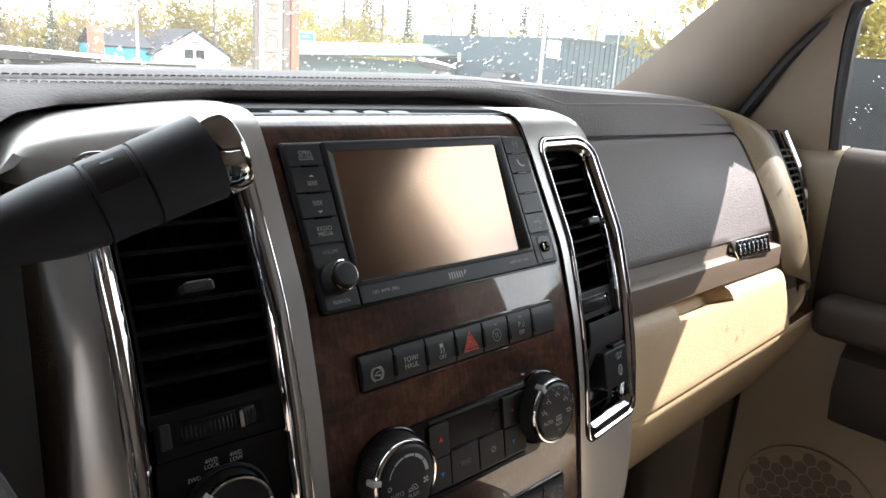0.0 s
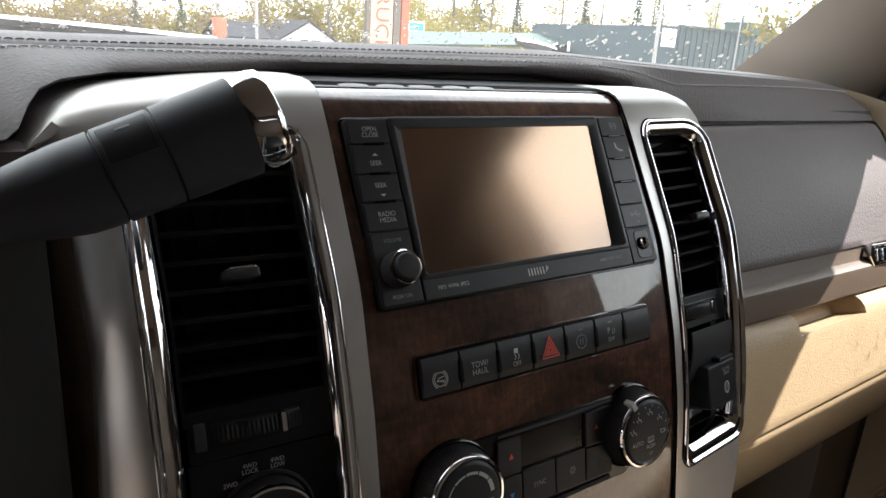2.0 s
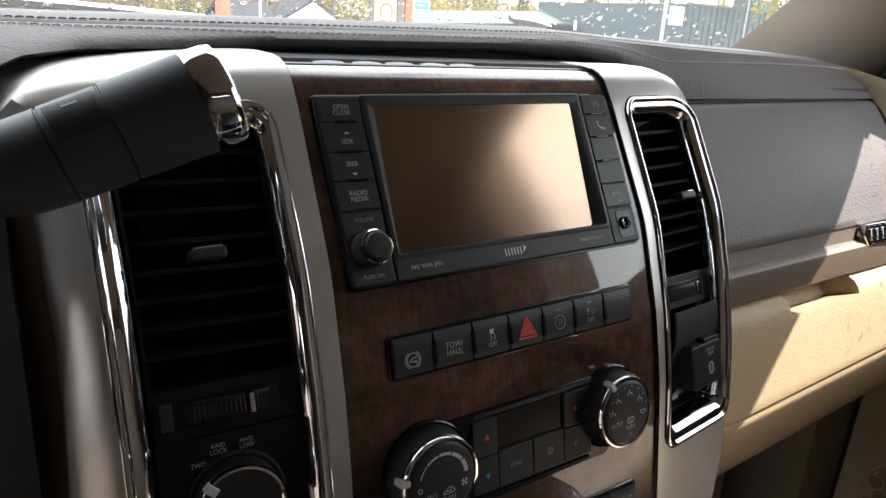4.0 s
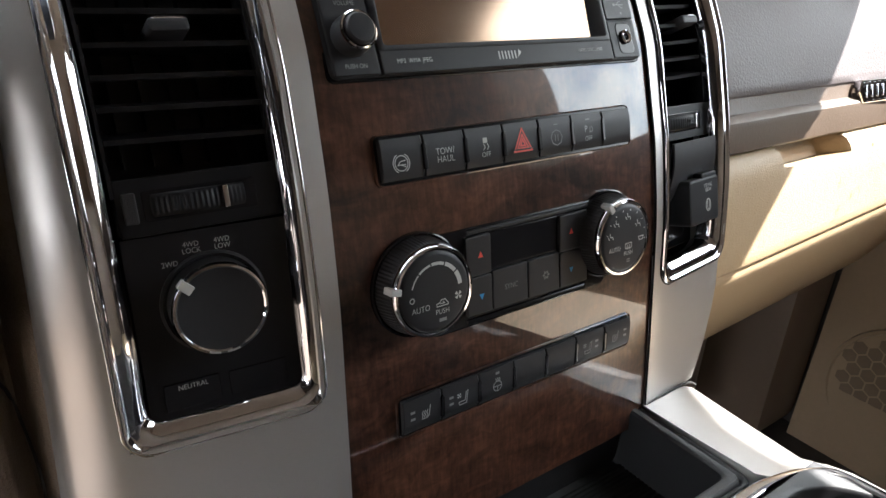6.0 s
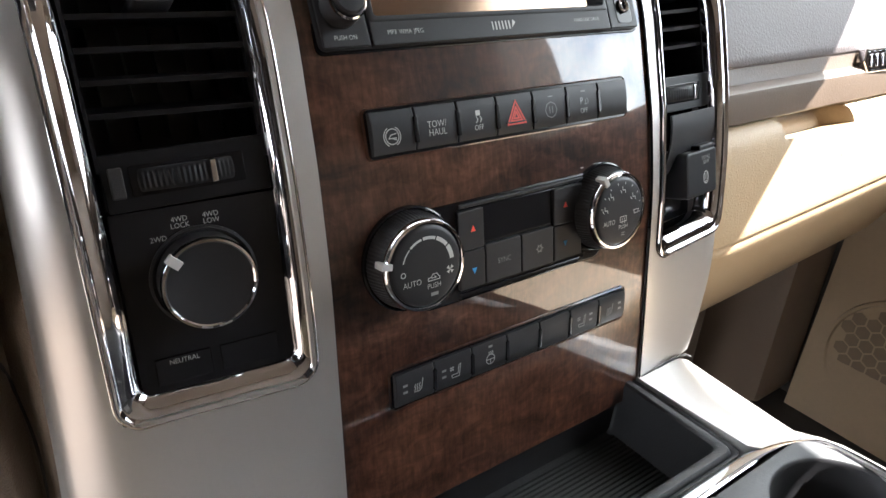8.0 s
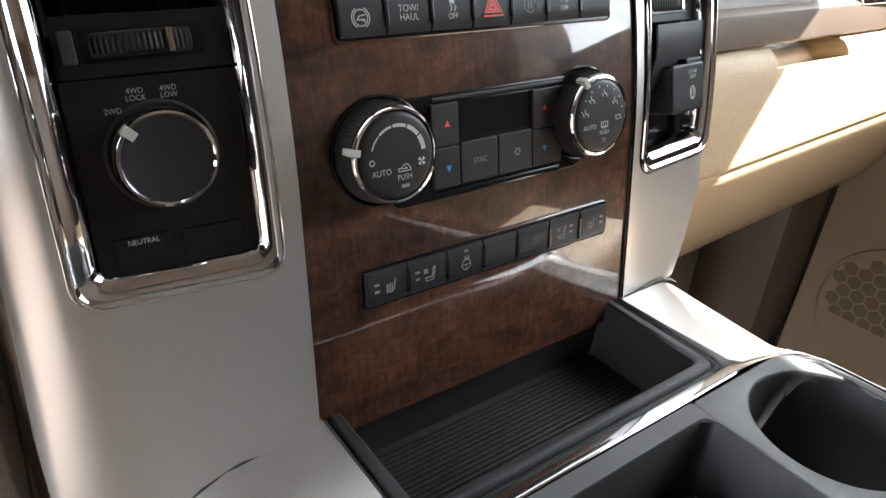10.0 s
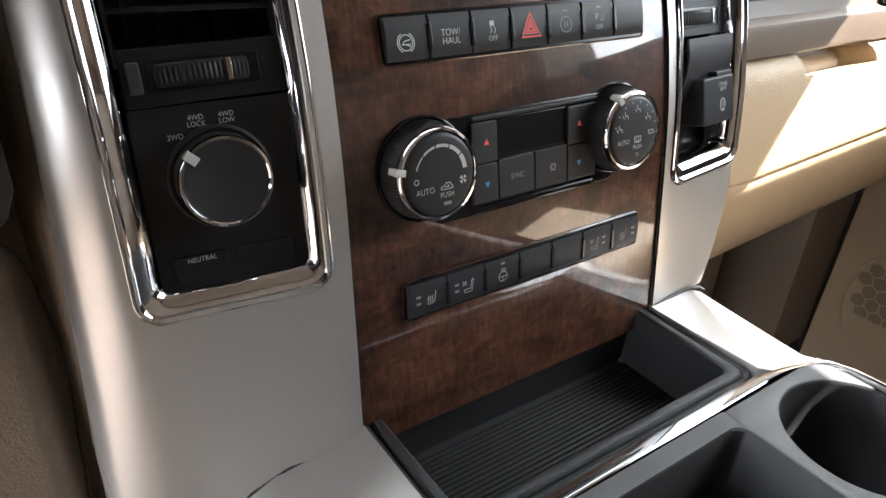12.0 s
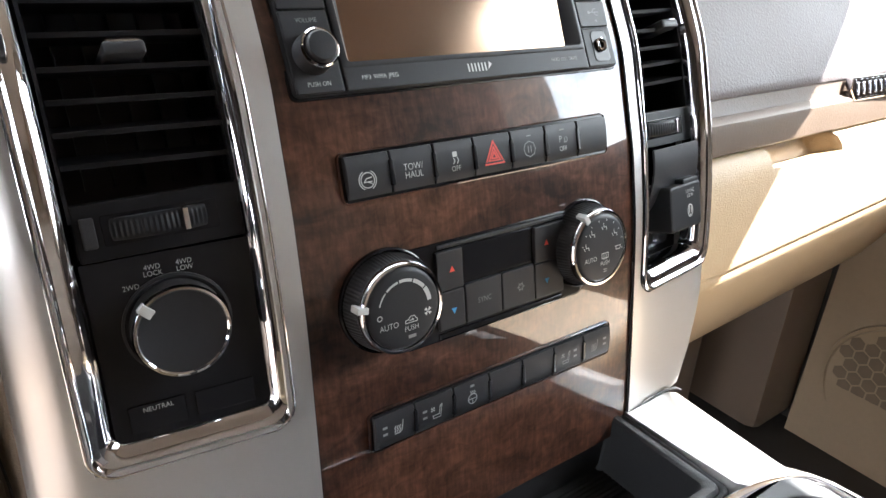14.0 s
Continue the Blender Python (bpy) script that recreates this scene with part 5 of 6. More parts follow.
structure("footwell_cover", box(None, 0.18, 0.62, 0.55, 0.79, 1.02, 1.34, 0.04), BROWN, "brown cover low in the passenger footwell", "trim")

# middle console
con = thing("console", "satin silver floor console with tray and cup holders", "console", (0, 0.1, 0.98))
body = [(-0.205, 1.25), (-0.198, 1.335), (-0.190, 1.368), (-0.180, 1.3815), (-0.165, 1.3885), (-0.140, 1.3935), (-0.1175, 1.3985), (-0.1165, 1.392)]
part("left_top", grid([[(x, y, z + max(0.0, 0.2 - y) * 0.05) for x, z in body] for y in (0.3295, 0.328, 0.27, 0.2, 0.1, -0.1, -0.3)], thick=0.003), SILVER, con, "satin silver top", 50)
body = [(0.0, -0.0065), (0.014, 0.0), (0.25, -0.0006), (0.50, -0.002), (0.70, -0.005), (0.84, -0.010), (0.93, -0.018), (1.0, -0.032), (1.08, -0.07), (1.18, -0.15)]
plan = ((0.3310, 0.1165, 0.1890, 1.3985), (0.3290, 0.1165, 0.1888, 1.3985), (0.29, 0.1165, 0.1835, 1.3995), (0.255, 0.1165, 0.1775, 1.4015), (0.243, 0.1165, 0.1750, 1.4025), (0.236, 0.122, 0.1735, 1.4030), (0.229, 0.136, 0.1720, 1.4040), (0.221, 0.150, 0.1705, 1.4050), (0.208, 0.1572, 0.1695, 1.4065), (0.17, 0.1590, 0.1695, 1.4085), (0.08, 0.1605, 0.171, 1.410), (-0.05, 0.1655, 0.176, 1.410), (-0.3, 0.17, 0.18, 1.408))
part("right_top", grid([[(a + (b - a) * u if u <= 1 else b + (u - 1) * 0.07, y, h + z) for u, z in body] for y, a, b, h in plan], thick=0.003), SILVER, con, "satin silver top", 50)
part("seam", tube([on_side(x, z + 0.0032, 0.0010) for x, z in ((-0.214, 1.352), (-0.205, 1.360), (-0.192, 1.3715), (-0.178, 1.3822), (-0.160, 1.3893), (-0.140, 1.3938), (-0.1175, 1.3985))], 0.0012, 6), MATTE, con, "dark seam")
part("seam", tube([on_side(x, z + 0.0022, 0.0008) for x, z in ((0.1175, 1.3985), (0.14, 1.3983), (0.165, 1.3965), (0.178, 1.3930), (0.186, 1.3880))], 0.0009, 6), MATTE, con, "dark seam")
part("core", box(None, -0.185, 0.165, -0.30, 0.30, 0.98, 1.335, 0.01), BLACK, con)
# tray
rings = [[(x, y, z) for x, y in rrect(-0.1155 + i, 0.1140 - i, 0.2415 + i, 0.3340, r, 6)] for i, z, r in ((0.0, 1.392, 0.007), (0.0, 1.3990, 0.007), (0.0012, 1.4005, 0.007), (0.0030, 1.4000, 0.006), (0.0042, 1.3982, 0.006), (0.0050, 1.4005, 0.006), (0.0062, 1.4018, 0.006), (0.0105, 1.4015, 0.005), (0.0122, 1.3998, 0.005), (0.0150, 1.362, 0.006), (0.018, 1.3585, 0.006))]
rings = [[(x, min(y, 0.3335 if k < 8 else 0.331), z) for x, y, z in r] for k, r in enumerate(rings)]
part("tray", loops(rings), RUBBER, con, "charcoal open tray", 40)
mat = thing("tray_mat", "black ribbed rubber mat lying in the tray", "mat", (0, 0.29, 1.3585))
rows = [[(x, 0.2625 + 0.0034 * k / 6 * 1.0, 1.3592 + 0.0014 * (1 if k % 6 in (1, 2, 3) else 0)) for x in (-0.0975, 0.0965)] for k in range(0, 115)]
part("ribs", grid(rows), RUBBER, mat, "", 0)
# chrome strip round the cup holder insert
edge = catmull([(-0.175, 0.232, 1.398), (-0.12, 0.2335, 1.4035), (-0.04, 0.2345, 1.4045), (0.04, 0.2345, 1.4045), (0.095, 0.2350, 1.4045), (0.118, 0.2335, 1.4050), (0.138, 0.2285, 1.4060), (0.1515, 0.2205, 1.4070), (0.1570, 0.2080, 1.4085), (0.1585, 0.17, 1.4105), (0.160, 0.08, 1.412), (0.165, -0.05, 1.412)], 8)
rows = []
for i, p in enumerate(edge):
    d = (edge[min(i + 1, len(edge) - 1)] - edge[max(i - 1, 0)]).normalized()
    w = Vector((d.y, -d.x, 0)).normalized()
    size = interp(p.x + (0.3 if p.y < 0.2 else 0), [(0.10, 1.0), (0.157, 0.35), (0.5, 0.3)])
    rows.append([p + w * (a * size) + Vector((0, 0, h)) for a, h in ((-0.0055, -0.004), (-0.0052, -0.0004), (-0.003, 0.0010), (0.0, 0.0020), (0.003, 0.0030), (0.0046, 0.0032), (0.0054, 0.0022), (0.0056, -0.002))])
part("chrome_strip", grid(rows), CHROME, con, "polished chrome strip", 60)
# insert with a square well and a round cup holder: plate pieces round the openings
top = 1.4090
CUP, CR = Vector((0.1115, 0.1735, top)), 0.0450
ins = bmesh.new()
ring_n = 48
outer = []
for i in range(ring_n):
    a = 2 * math.pi * i / ring_n
    dx, dy = math.cos(a), math.sin(a)
    k = min((0.155 - CUP.x) / dx if dx > 1e-6 else 9, (0.0575 - CUP.x) / dx if dx < -1e-6 else 9, (0.2265 - CUP.y) / dy if dy > 1e-6 else 9, (0.1150 - CUP.y) / dy if dy < -1e-6 else 9)
    outer.append((CUP.x + dx * k, CUP.y + dy * k, top))
prof = [(CR + 0.0012, 0.0), (CR + 0.0002, -0.0008), (CR - 0.0008, -0.003), (CR - 0.0035, -0.03), (CR - 0.006, -0.075), (CR - 0.010, -0.080)]
rings = [outer] + [[(CUP.x + r * math.cos(2 * math.pi * i / ring_n), CUP.y + r * math.sin(2 * math.pi * i / ring_n), top + z) for i in range(ring_n)] for r, z in prof]
loops(rings, True, False, ins)
part("cup_holder", ins, GREYPLASTIC, con, "charcoal round cup holder", 40)
rings = [[(x, y, z) for x, y in rrect(a, b, c, d, r, 5)] for a, b, c, d, r, z in ((-0.165, 0.0585, 0.085, 0.2275, 0.003, top - 0.0005), (-0.150, 0.0565, 0.10, 0.2165, 0.008, top), (-0.149, 0.0555, 0.101, 0.2155, 0.008, top - 0.0012), (-0.147, 0.0520, 0.103, 0.2130, 0.008, top - 0.05), (-0.140, 0.045, 0.11, 0.205, 0.008, top - 0.056))]
part("square_well", loops(rings), GREYPLASTIC, con, "charcoal square well", 40)
part("insert_rear", box(None, -0.165, 0.157, -0.28, 0.112, 1.34, top - 0.0004, 0.004), GREYPLASTIC, con)
cap = thing("socket_cap", "small black capped socket knob in the console well", "socket", (0.012, 0.185, 1.353))
part("cap", lathe([(0.013, 0.0), (0.013, 0.024), (0.011, 0.028), (0.0, 0.029)], Matrix.Translation((0.012, 0.185, 1.353)), 32), BLACK, cap)

bead = bmesh.new()
drop(bead, Vector((-0.149, 0.326, 1.3917)), Vector((-0.1, 0, 1)), 0.0018)
tagged(part("water_drop", bead, WATER), "small clear water drop on the silver console top", "water drop")

# unseen tan seat behind the eye, added for bounced light and reflections
seat = thing("bounce_seat", "wide unseen tan seat, added for bounced light", "seat", (0, -0.45, 0.98))
# driver's cushion and backrest are browner, standing in for shade there
part("cushion", box(None, -0.74, -0.20, -0.60, -0.06, 0.98, 1.26, 0.05, seg=3), BOLSTER, seat)
part("cushion", box(None, 0.20, 0.74, -0.60, 0.10, 0.98, 1.32, 0.05, seg=3), TAN, seat)
part("backrest", box(None, -0.74, 0.74, -0.78, -0.58, 1.20, 1.92, 0.06, pose(0, -0.10, 0.0), 3), KNEE, seat)

# gear lever on the steering column
tip, way = Vector((-0.1710, 0.3462, 1.7303)), Vector((-0.931, 0.086, -0.355))
q = (-way).to_track_quat("Z", "Y").to_matrix().to_4x4()
lm = Matrix.Translation(tip) @ q
lever = thing("gear_lever", "black column gear lever with chrome banded end", "gear lever", (-0.40, 0.367, 1.643))
grip = lathe([(0.0100, -0.245), (0.0102, -0.125), (0.0108, -0.105), (0.0124, -0.090), (0.0148, -0.078), (0.0161, -0.070), (0.0166, -0.0600), (0.0167, -0.0590), (0.0159, -0.0586), (0.0159, -0.0581), (0.0168, -0.0577), (0.0171, -0.0400), (0.0172, -0.0390), (0.0164, -0.0386), (0.0164, -0.0381), (0.0173, -0.0377), (0.0177, -0.028), (0.0181, -0.016), (0.0183, -0.0100)], lm, 64)
for v in grip.verts:        # the stalk bends up towards the column
    along = (v.co - tip).dot(way)
    v.co.z += 0.0042 * max(0.0, min(1.0, (along - 0.062) / 0.045)) ** 1.3
part("grip", grip, GRIP, lever, "satin black grip", 40)
part("chrome_band", lathe([(0.0175, -0.0106), (0.0180, -0.0098), (0.0183, -0.0060), (0.0182, -0.0015), (0.0176, 0.0012), (0.0162, 0.0020), (0.0153, 0.0018)], lm, 64), CHROME, lever, "polished chrome band", 50)
part("end_cap", lathe([(0.0159, 0.0016), (0.0143, 0.0026), (0.0076, 0.0034), (0, 0.0036)], lm, 40), CHROME, lever, "", 50)
view = (Vector((-0.26, 0.14, 2.05)) - (tip + way * 0.0480)).normalized()
zz = (view - way * view.dot(way)).normalized()
f = Matrix((( *(-way).to_tuple(), 0), (*zz.cross(-way).to_tuple(), 0), (*zz.to_tuple(), 0), (0, 0, 0, 1))).transposed()
f.translation = tip + way * 0.0480
def on_grip(along, angle, out):
    a = radians(angle)
    return f @ Vector((along, math.sin(a) * (0.0170 + out), math.cos(a) * (0.0170 + out)))


rows = [[on_grip(0.0082 * u, -9 + 25 * v, o) for u, o in ((-1.0, -0.0012), (-1.0, 0.0002), (-0.96, 0.0006), (-0.5, 0.0005), (0.0, 0.0004), (0.5, 0.0005), (0.96, 0.0006), (1.0, 0.0002), (1.0, -0.0012))] for v in np.linspace(-1, 1, 13)]
rows = [[on_grip(0.0082 * u, -9 - 25.6, -0.001) for u in (-1, -1, -0.96, -0.5, 0, 0.5, 0.96, 1, 1)]] + rows + [[on_grip(0.0082 * u, -9 + 25.6, -0.001) for u in (-1, -1, -0.96, -0.5, 0, 0.5, 0.96, 1, 1)]]
button = part("rocker_button", grid(rows), BLACK, lever, "", 40)
part("button_mark", grid([[on_grip(-0.0024 + 0.0048 * u, 3 + 3 * v, 0.0006) for u in (0, 0.5, 1)] for v in (0, 1)], thick=0.0003), DIM, button)

# steering wheel
wm = Matrix.Translation((-0.473, 0.22, 1.60)) @ pose(0, 0, 0, 62, 0, 0)
wheel = thing("steering_wheel", "dark leather rimmed steering wheel", "steering wheel", (-0.473, 0.22, 1.60))
rim = bmesh.new()
for_rim = [[wm @ Vector(((0.19 + 0.0165 * math.cos(b)) * math.cos(a), (0.19 + 0.0165 * math.cos(b)) * math.sin(a), 0.0185 * math.sin(b))) for b in np.linspace(0, 2 * math.pi, 15)[:-1]] for a in np.linspace(0, 2 * math.pi, 73)]
grid(for_rim, closed=True, into=rim)
part("rim", rim, BLACK, wheel, "black leather rim", 60)
part("hub", lathe([(0.060, -0.03), (0.058, 0.0), (0.045, 0.012), (0, 0.016)], wm, 40), BLACK, wheel)
for a in (200, 340, 270):
    part("spoke", box(None, 0.05, 0.185, -0.013, 0.013, -0.012, 0.004, 0.006, wm @ pose(0, 0, 0, 0, 0, a)), SILVER, wheel, "satin silver spoke")
part("column", tube([wm @ Vector((0, 0, -0.03)), wm @ Vector((0, 0, -0.2))], 0.028, 24), BLACK, wheel)


# outside
def outdoor(name, colour, rough=0.8, scale=1.0, vary=0.2, **k):
    return material(name, colour, rough, scale=scale, vary=vary, fine=0.1, **k)


def foliage(name, colour):
    """Leaves that let part of the light through."""
    m = outdoor(name, colour, 0.7, 0.7, 0.3, spec=0.15)
    t = m.node_tree
    b, out = t.nodes["Principled BSDF"], t.nodes["Material Output"]
    thin, mix = t.nodes.new("ShaderNodeBsdfTranslucent"), t.nodes.new("ShaderNodeMixShader")
    thin.inputs["Color"].default_value = (*colour, 1)
    mix.inputs[0].default_value = 0.5
    t.links.new(b.outputs[0], mix.inputs[1])
    t.links.new(thin.outputs[0], mix.inputs[2])
    t.links.new(mix.outputs[0], out.inputs["Surface"])
    return m


ASPHALT = outdoor("brown gravel", (0.080, 0.057, 0.039), 0.9, 0.8, 0.25)
BARK = outdoor("bark", (0.09, 0.074, 0.06), 0.9, 3)
SPRING = foliage("spring leaves", (0.20, 0.165, 0.040))
RUST_LEAF = foliage("budding twigs", (0.135, 0.098, 0.055))
NEEDLE = foliage("conifer needles", (0.045, 0.058, 0.028))
GREENSHED = outdoor("dark green cladding", (0.030, 0.055, 0.048), 0.6, 0.4)
TEAL = outdoor("teal cladding", (0.018, 0.042, 0.052), 0.5, 0.4)
WHITEWALL = outdoor("white boards", (0.75, 0.74, 0.70), 0.7, 0.6, 0.05)
ROOFING = outdoor("grey shingles", (0.030, 0.031, 0.036), 0.95, 1.5, spec=0.1)
ORANGE = outdoor("orange red paint", (0.36, 0.07, 0.03), 0.6, 1.0)
SIGN = outdoor("pale pink sign face", (0.40, 0.25, 0.19), 0.6, 0.8, 0.06)
SIGNGREEN = outdoor("green sign face", (0.03, 0.36, 0.24), 0.5, 1, 0.05)
TEALSIGN = outdoor("turquoise paint", (0.05, 0.40, 0.48), 0.5, 1, 0.05)
CARWHITE = outdoor("white car paint", (0.75, 0.75, 0.75), 0.25, 1, 0.04, coat=0.6)
CARDARK = outdoor("dark car paint", (0.010, 0.012, 0.016), 0.5, 1, 0.05, spec=0.12)
CARGLASS = outdoor("dark car glass", (0.012, 0.015, 0.017), 0.12, 1, 0.05, spec=0.15)
STEEL = outdoor("galvanised steel", (0.32, 0.32, 0.32), 0.5, 2, 0.1, metal=0.6)

ground = [[(x, y, 0.0 if abs(x) < 400 else -1.0) for x in (-1500, -400, -60, 0, 60, 400, 1500)] for y in (-1500, -300, -40, 0, 60, 300, 1500)]
structure("ground", grid(ground), ASPHALT, "brown gravel yard and street", "ground")


def leaves(bm, centre, size, count, flat=1.0, leaf=0.12):
    for _ in range(count):
        v = Vector((random.gauss(0, 0.42), random.gauss(0, 0.42), random.gauss(0, 0.42) * flat)) * size
        p = Vector(centre) + v
        a, b = Vector((random.uniform(-1, 1), random.uniform(-1, 1), random.uniform(-1, 1))).normalized() * leaf * random.uniform(0.6, 1.4), Vector((random.uniform(-1, 1), random.uniform(-1, 1), random.uniform(-1, 1))).normalized() * leaf * random.uniform(0.5, 1.1)
        bm.faces.new([bm.verts.new(p + w) for w in (-a, b, a, -b)])


def broad_tree(place, height, mat, seed, density=1.0):
    random.seed(seed)
    t = thing("tree", "tall spring tree with thin limbs and sparse yellow green leaves", "tree", place, "trees along the street")
    p = Vector(place)
    lean = Vector((random.uniform(-0.04, 0.04), random.uniform(-0.04, 0.04), 1))
    bm, crown = bmesh.new(), bmesh.new()
    tube([p + lean * height * u for u in (0, 0.3, 0.6, 0.85, 1.0)], [height * r for r in (0.016, 0.013, 0.009, 0.005, 0.002)], 7, bm)
    for k in range(13):
        u = 0.28 + 0.68 * k / 13
        a = k * 2.4 + random.uniform(-0.4, 0.4)
        reach = height * (0.26 - 0.16 * u) * random.uniform(0.7, 1.3)
        s = p + lean * height * u
        e = s + Vector((math.cos(a), math.sin(a), 0.75)) * reach
        tube([s, s.lerp(e, 0.5) + Vector((0, 0, -0.05 * reach)), e], [height * 0.005 * (1.2 - u), height * 0.0035 * (1.2 - u), height * 0.001], 5, bm)
        for j in range(2):
            leaves(crown, s.lerp(e, 0.6 + 0.4 * j), reach * 0.55, int(230 * density), 0.9, height * 0.0055)
    part("trunk", bm, BARK, t)
    part("crown", crown, mat, t, "", 0)
    return t


def fir(place, height, seed):
    random.seed(seed)
    t = thing("conifer", "dark green pointed conifer tree", "tree", place, "conifers behind the street")
    p = Vector(place)
    part("trunk", tube([p, p + Vector((0, 0, height))], [height * 0.018, height * 0.002], 7), BARK, t)
    crown = bmesh.new()
    for k in range(26):
        u = 0.12 + 0.88 * k / 26
        for j in range(6):
            a = k * 1.3 + j * 1.05
            r = height * 0.19 * (1.03 - u) * random.uniform(0.6, 1.2)
            leaves(crown, p + Vector((math.cos(a) * r * 0.65, math.sin(a) * r * 0.65, height * u - r * 0.25)), r * 0.5 + 0.1, 9, 0.4, height * 0.014)
    part("crown", crown, NEEDLE, t, "", 0)
    return t


TREES = [(46, 66, 13, 0), (56, 72, 15, 1), (64, 68, 12, 0), (74, 74, 16, 1), (86, 72, 14, 0), (98, 70, 13, 1), (33, 70, 12, 0), (22, 72, 5.6, 2), (15, 74, 5.2, 2), (10, 70, 5.8, 2), (40, 74, 14, 1), (118, 64, 12, 0), (70, 84, 17, 1), (52, 88, 16, 0), (90, 86, 16, 1), (28, 78, 6.5, 2), (4, 70, 5.4, 2), (-8, 72, 6.2, 2), (108, 78, 13, 0), (38, 64, 9, 0)]
base = {}
for x, y, h, kind in TREES:
    if kind not in base:
        base[kind] = (broad_tree((x, y, 0), h, (SPRING, SPRING, RUST_LEAF)[kind], 11 + kind, (1.0, 0.7, 1.2)[kind]), h)
    else:
        ob, h0 = base[kind]
        f = h / h0
        c = copy_thing(ob, Matrix.Translation((x, y, 0)) @ Matrix.Rotation(x * 1.7, 4, "Z"))
        c.scale = (f, f, f)
first = None
for x, y, h in ((62, 62, 9), (71, 62, 10), (80, 66, 10.5), (50, 60, 8), (105, 62, 9.5), (17, 66, 5.2), (13.2, 66, 4.6), (90, 60, 8.5), (58, 78, 13), (44, 80, 12)):
    if first is None:
        first, h0 = fir((x, y, 0), h, 5), h
    else:
        c = copy_thing(first, Matrix.Translation((x, y, 0)) @ Matrix.Rotation(x, 4, "Z"))
        c.scale = (h / h0,) * 3
random.seed(3)
bush = bmesh.new()
for k in range(260):
    x = random.uniform(31, 125)
    leaves(bush, (x, random.uniform(52, 60), random.uniform(0.5, 3.6)), random.uniform(1.2, 2.4), 170, 0.8, 0.11)
tagged(part("hedge", bush, SPRING, None, "", 0), "long yellow green hedge of bushes behind the street", "hedge", "", "stuff")
bush = bmesh.new()
for k in range(90):
    leaves(bush, (random.uniform(-25, 30), random.uniform(62, 68), random.uniform(0.5, 3.0)), random.uniform(1.2, 2.2), 170, 0.8, 0.10)
tagged(part("thicket", bush, RUST_LEAF, None, "", 0), "brown budding thicket at the far side of the street", "thicket", "", "stuff")

wood = bmesh.new()
for k in range(760):
    x, y = random.uniform(-25, 135), random.uniform(72, 90)
    high = 5.6 + 1.6 * math.sin(x * 0.31) + 1.0 * math.sin(x * 0.83 + 1) if x > 30 else 2.6 + math.sin(x * 0.6)
    leaves(wood, (x, y, 0.4 + high * random.random() ** 1.25), random.uniform(1.4, 2.8), 190, 0.9, 0.20)
for k in range(190):       # the wood goes on along the side street
    x, y = random.uniform(38, 58), random.uniform(-30, 26)
    leaves(wood, (x, y, 0.4 + (8.0 + 2.0 * math.sin(y * 0.4)) * random.random() ** 1.1), random.uniform(1.3, 2.4), 130, 0.9, 0.22)
tagged(part("woodland", wood, SPRING, None, "", 0), "far spring woodland with pale yellow green leaves", "woodland", "", "stuff")

house = thing("house", "small white gabled house with grey roof", "house", (24.5, 60, 0))
g = bmesh.new()
fr = [(23.0, 60, 0), (29.6, 60, 0), (29.6, 60, 1.2), (26.3, 60, 3.1), (23.0, 60, 1.2)]
bkp = [(x, y + 7, z) for x, y, z in fr]
loops([fr, bkp], True, True, g)
part("wall", g, WHITEWALL, house, "white boards", 0)
part("roof", grid([[(22.6, y, 0.98), (26.3, y, 3.22), (30.0, y, 0.98)] for y in (59.8, 67.3)], thick=0.15), ROOFING, house, "grey shingled roof", 0)
for x in (25.5, 26.5):
    wdw = part("window", box(None, x, x + 0.75, 59.93, 60.02, 0.75, 1.55), CARGLASS, house)
    part("frame", box(None, x - 0.06, x + 0.81, 59.9, 59.94, 0.69, 0.76), WHITEWALL, wdw)
wing = thing("shed", "low grey roofed shed with turquoise end", "shed", (20.5, 62, 0))
part("wall", box(None, 19.0, 23.0, 61, 66, 0, 1.5), TEALSIGN, wing)
part("roof", grid([[(18.8, 60.7, 1.45), (23.2, 60.7, 1.45)], [(18.8, 63.5, 2.75), (23.2, 63.5, 2.75)], [(18.8, 66.3, 1.45), (23.2, 66.3, 1.45)]], thick=0.12), ROOFING, wing, "", 0)

board = thing("roadside_sign", "tall pink sign board lettered TRUCKS between orange posts", "sign", (10.0, 18, 0))
part("panel", box(None, 9.48, 10.18, 17.95, 18.05, 1.2, 5.4), SIGN, board, "pale pink board")
m = Matrix.Translation((9.83, 17.94, 2.31)) @ pose(0, 0, 0, 90, 0, 0) @ pose(0, 0, 0, 0, 0, -90)
lettering("TRUCKS", m, 0.62, ORANGE, board, 1.0)
part("post", box(None, 9.36, 9.46, 17.95, 18.1, 0, 5.6), BARK, board, "brown post")
part("post", box(None, 10.22, 10.42, 17.95, 18.1, 0, 5.6), BARK, board, "brown post")
part("post", box(None, 10.48, 10.72, 17.95, 18.1, 0, 5.6), ORANGE, board, "orange red post")
street = thing("street_sign", "small green street sign with white border", "sign", (28, 45, 0))
part("panel", box(None, 27.33, 28.72, 45.0, 45.05, 2.62, 3.34), WHITEWALL, street)
part("face", box(None, 27.43, 28.62, 44.97, 45.01, 2.72, 3.24), SIGNGREEN, street, "green face")
part("post", tube([(28.0, 45.1, 0), (28.0, 45.1, 3.3)], 0.05, 8), STEEL, street)
part("bar", box(None, 27.65, 28.2, 44.95, 44.98, 2.93, 3.03), WHITEWALL, street)
post = thing("marker_post", "short thick orange red post by the street", "post", (10.7, 35, 0))
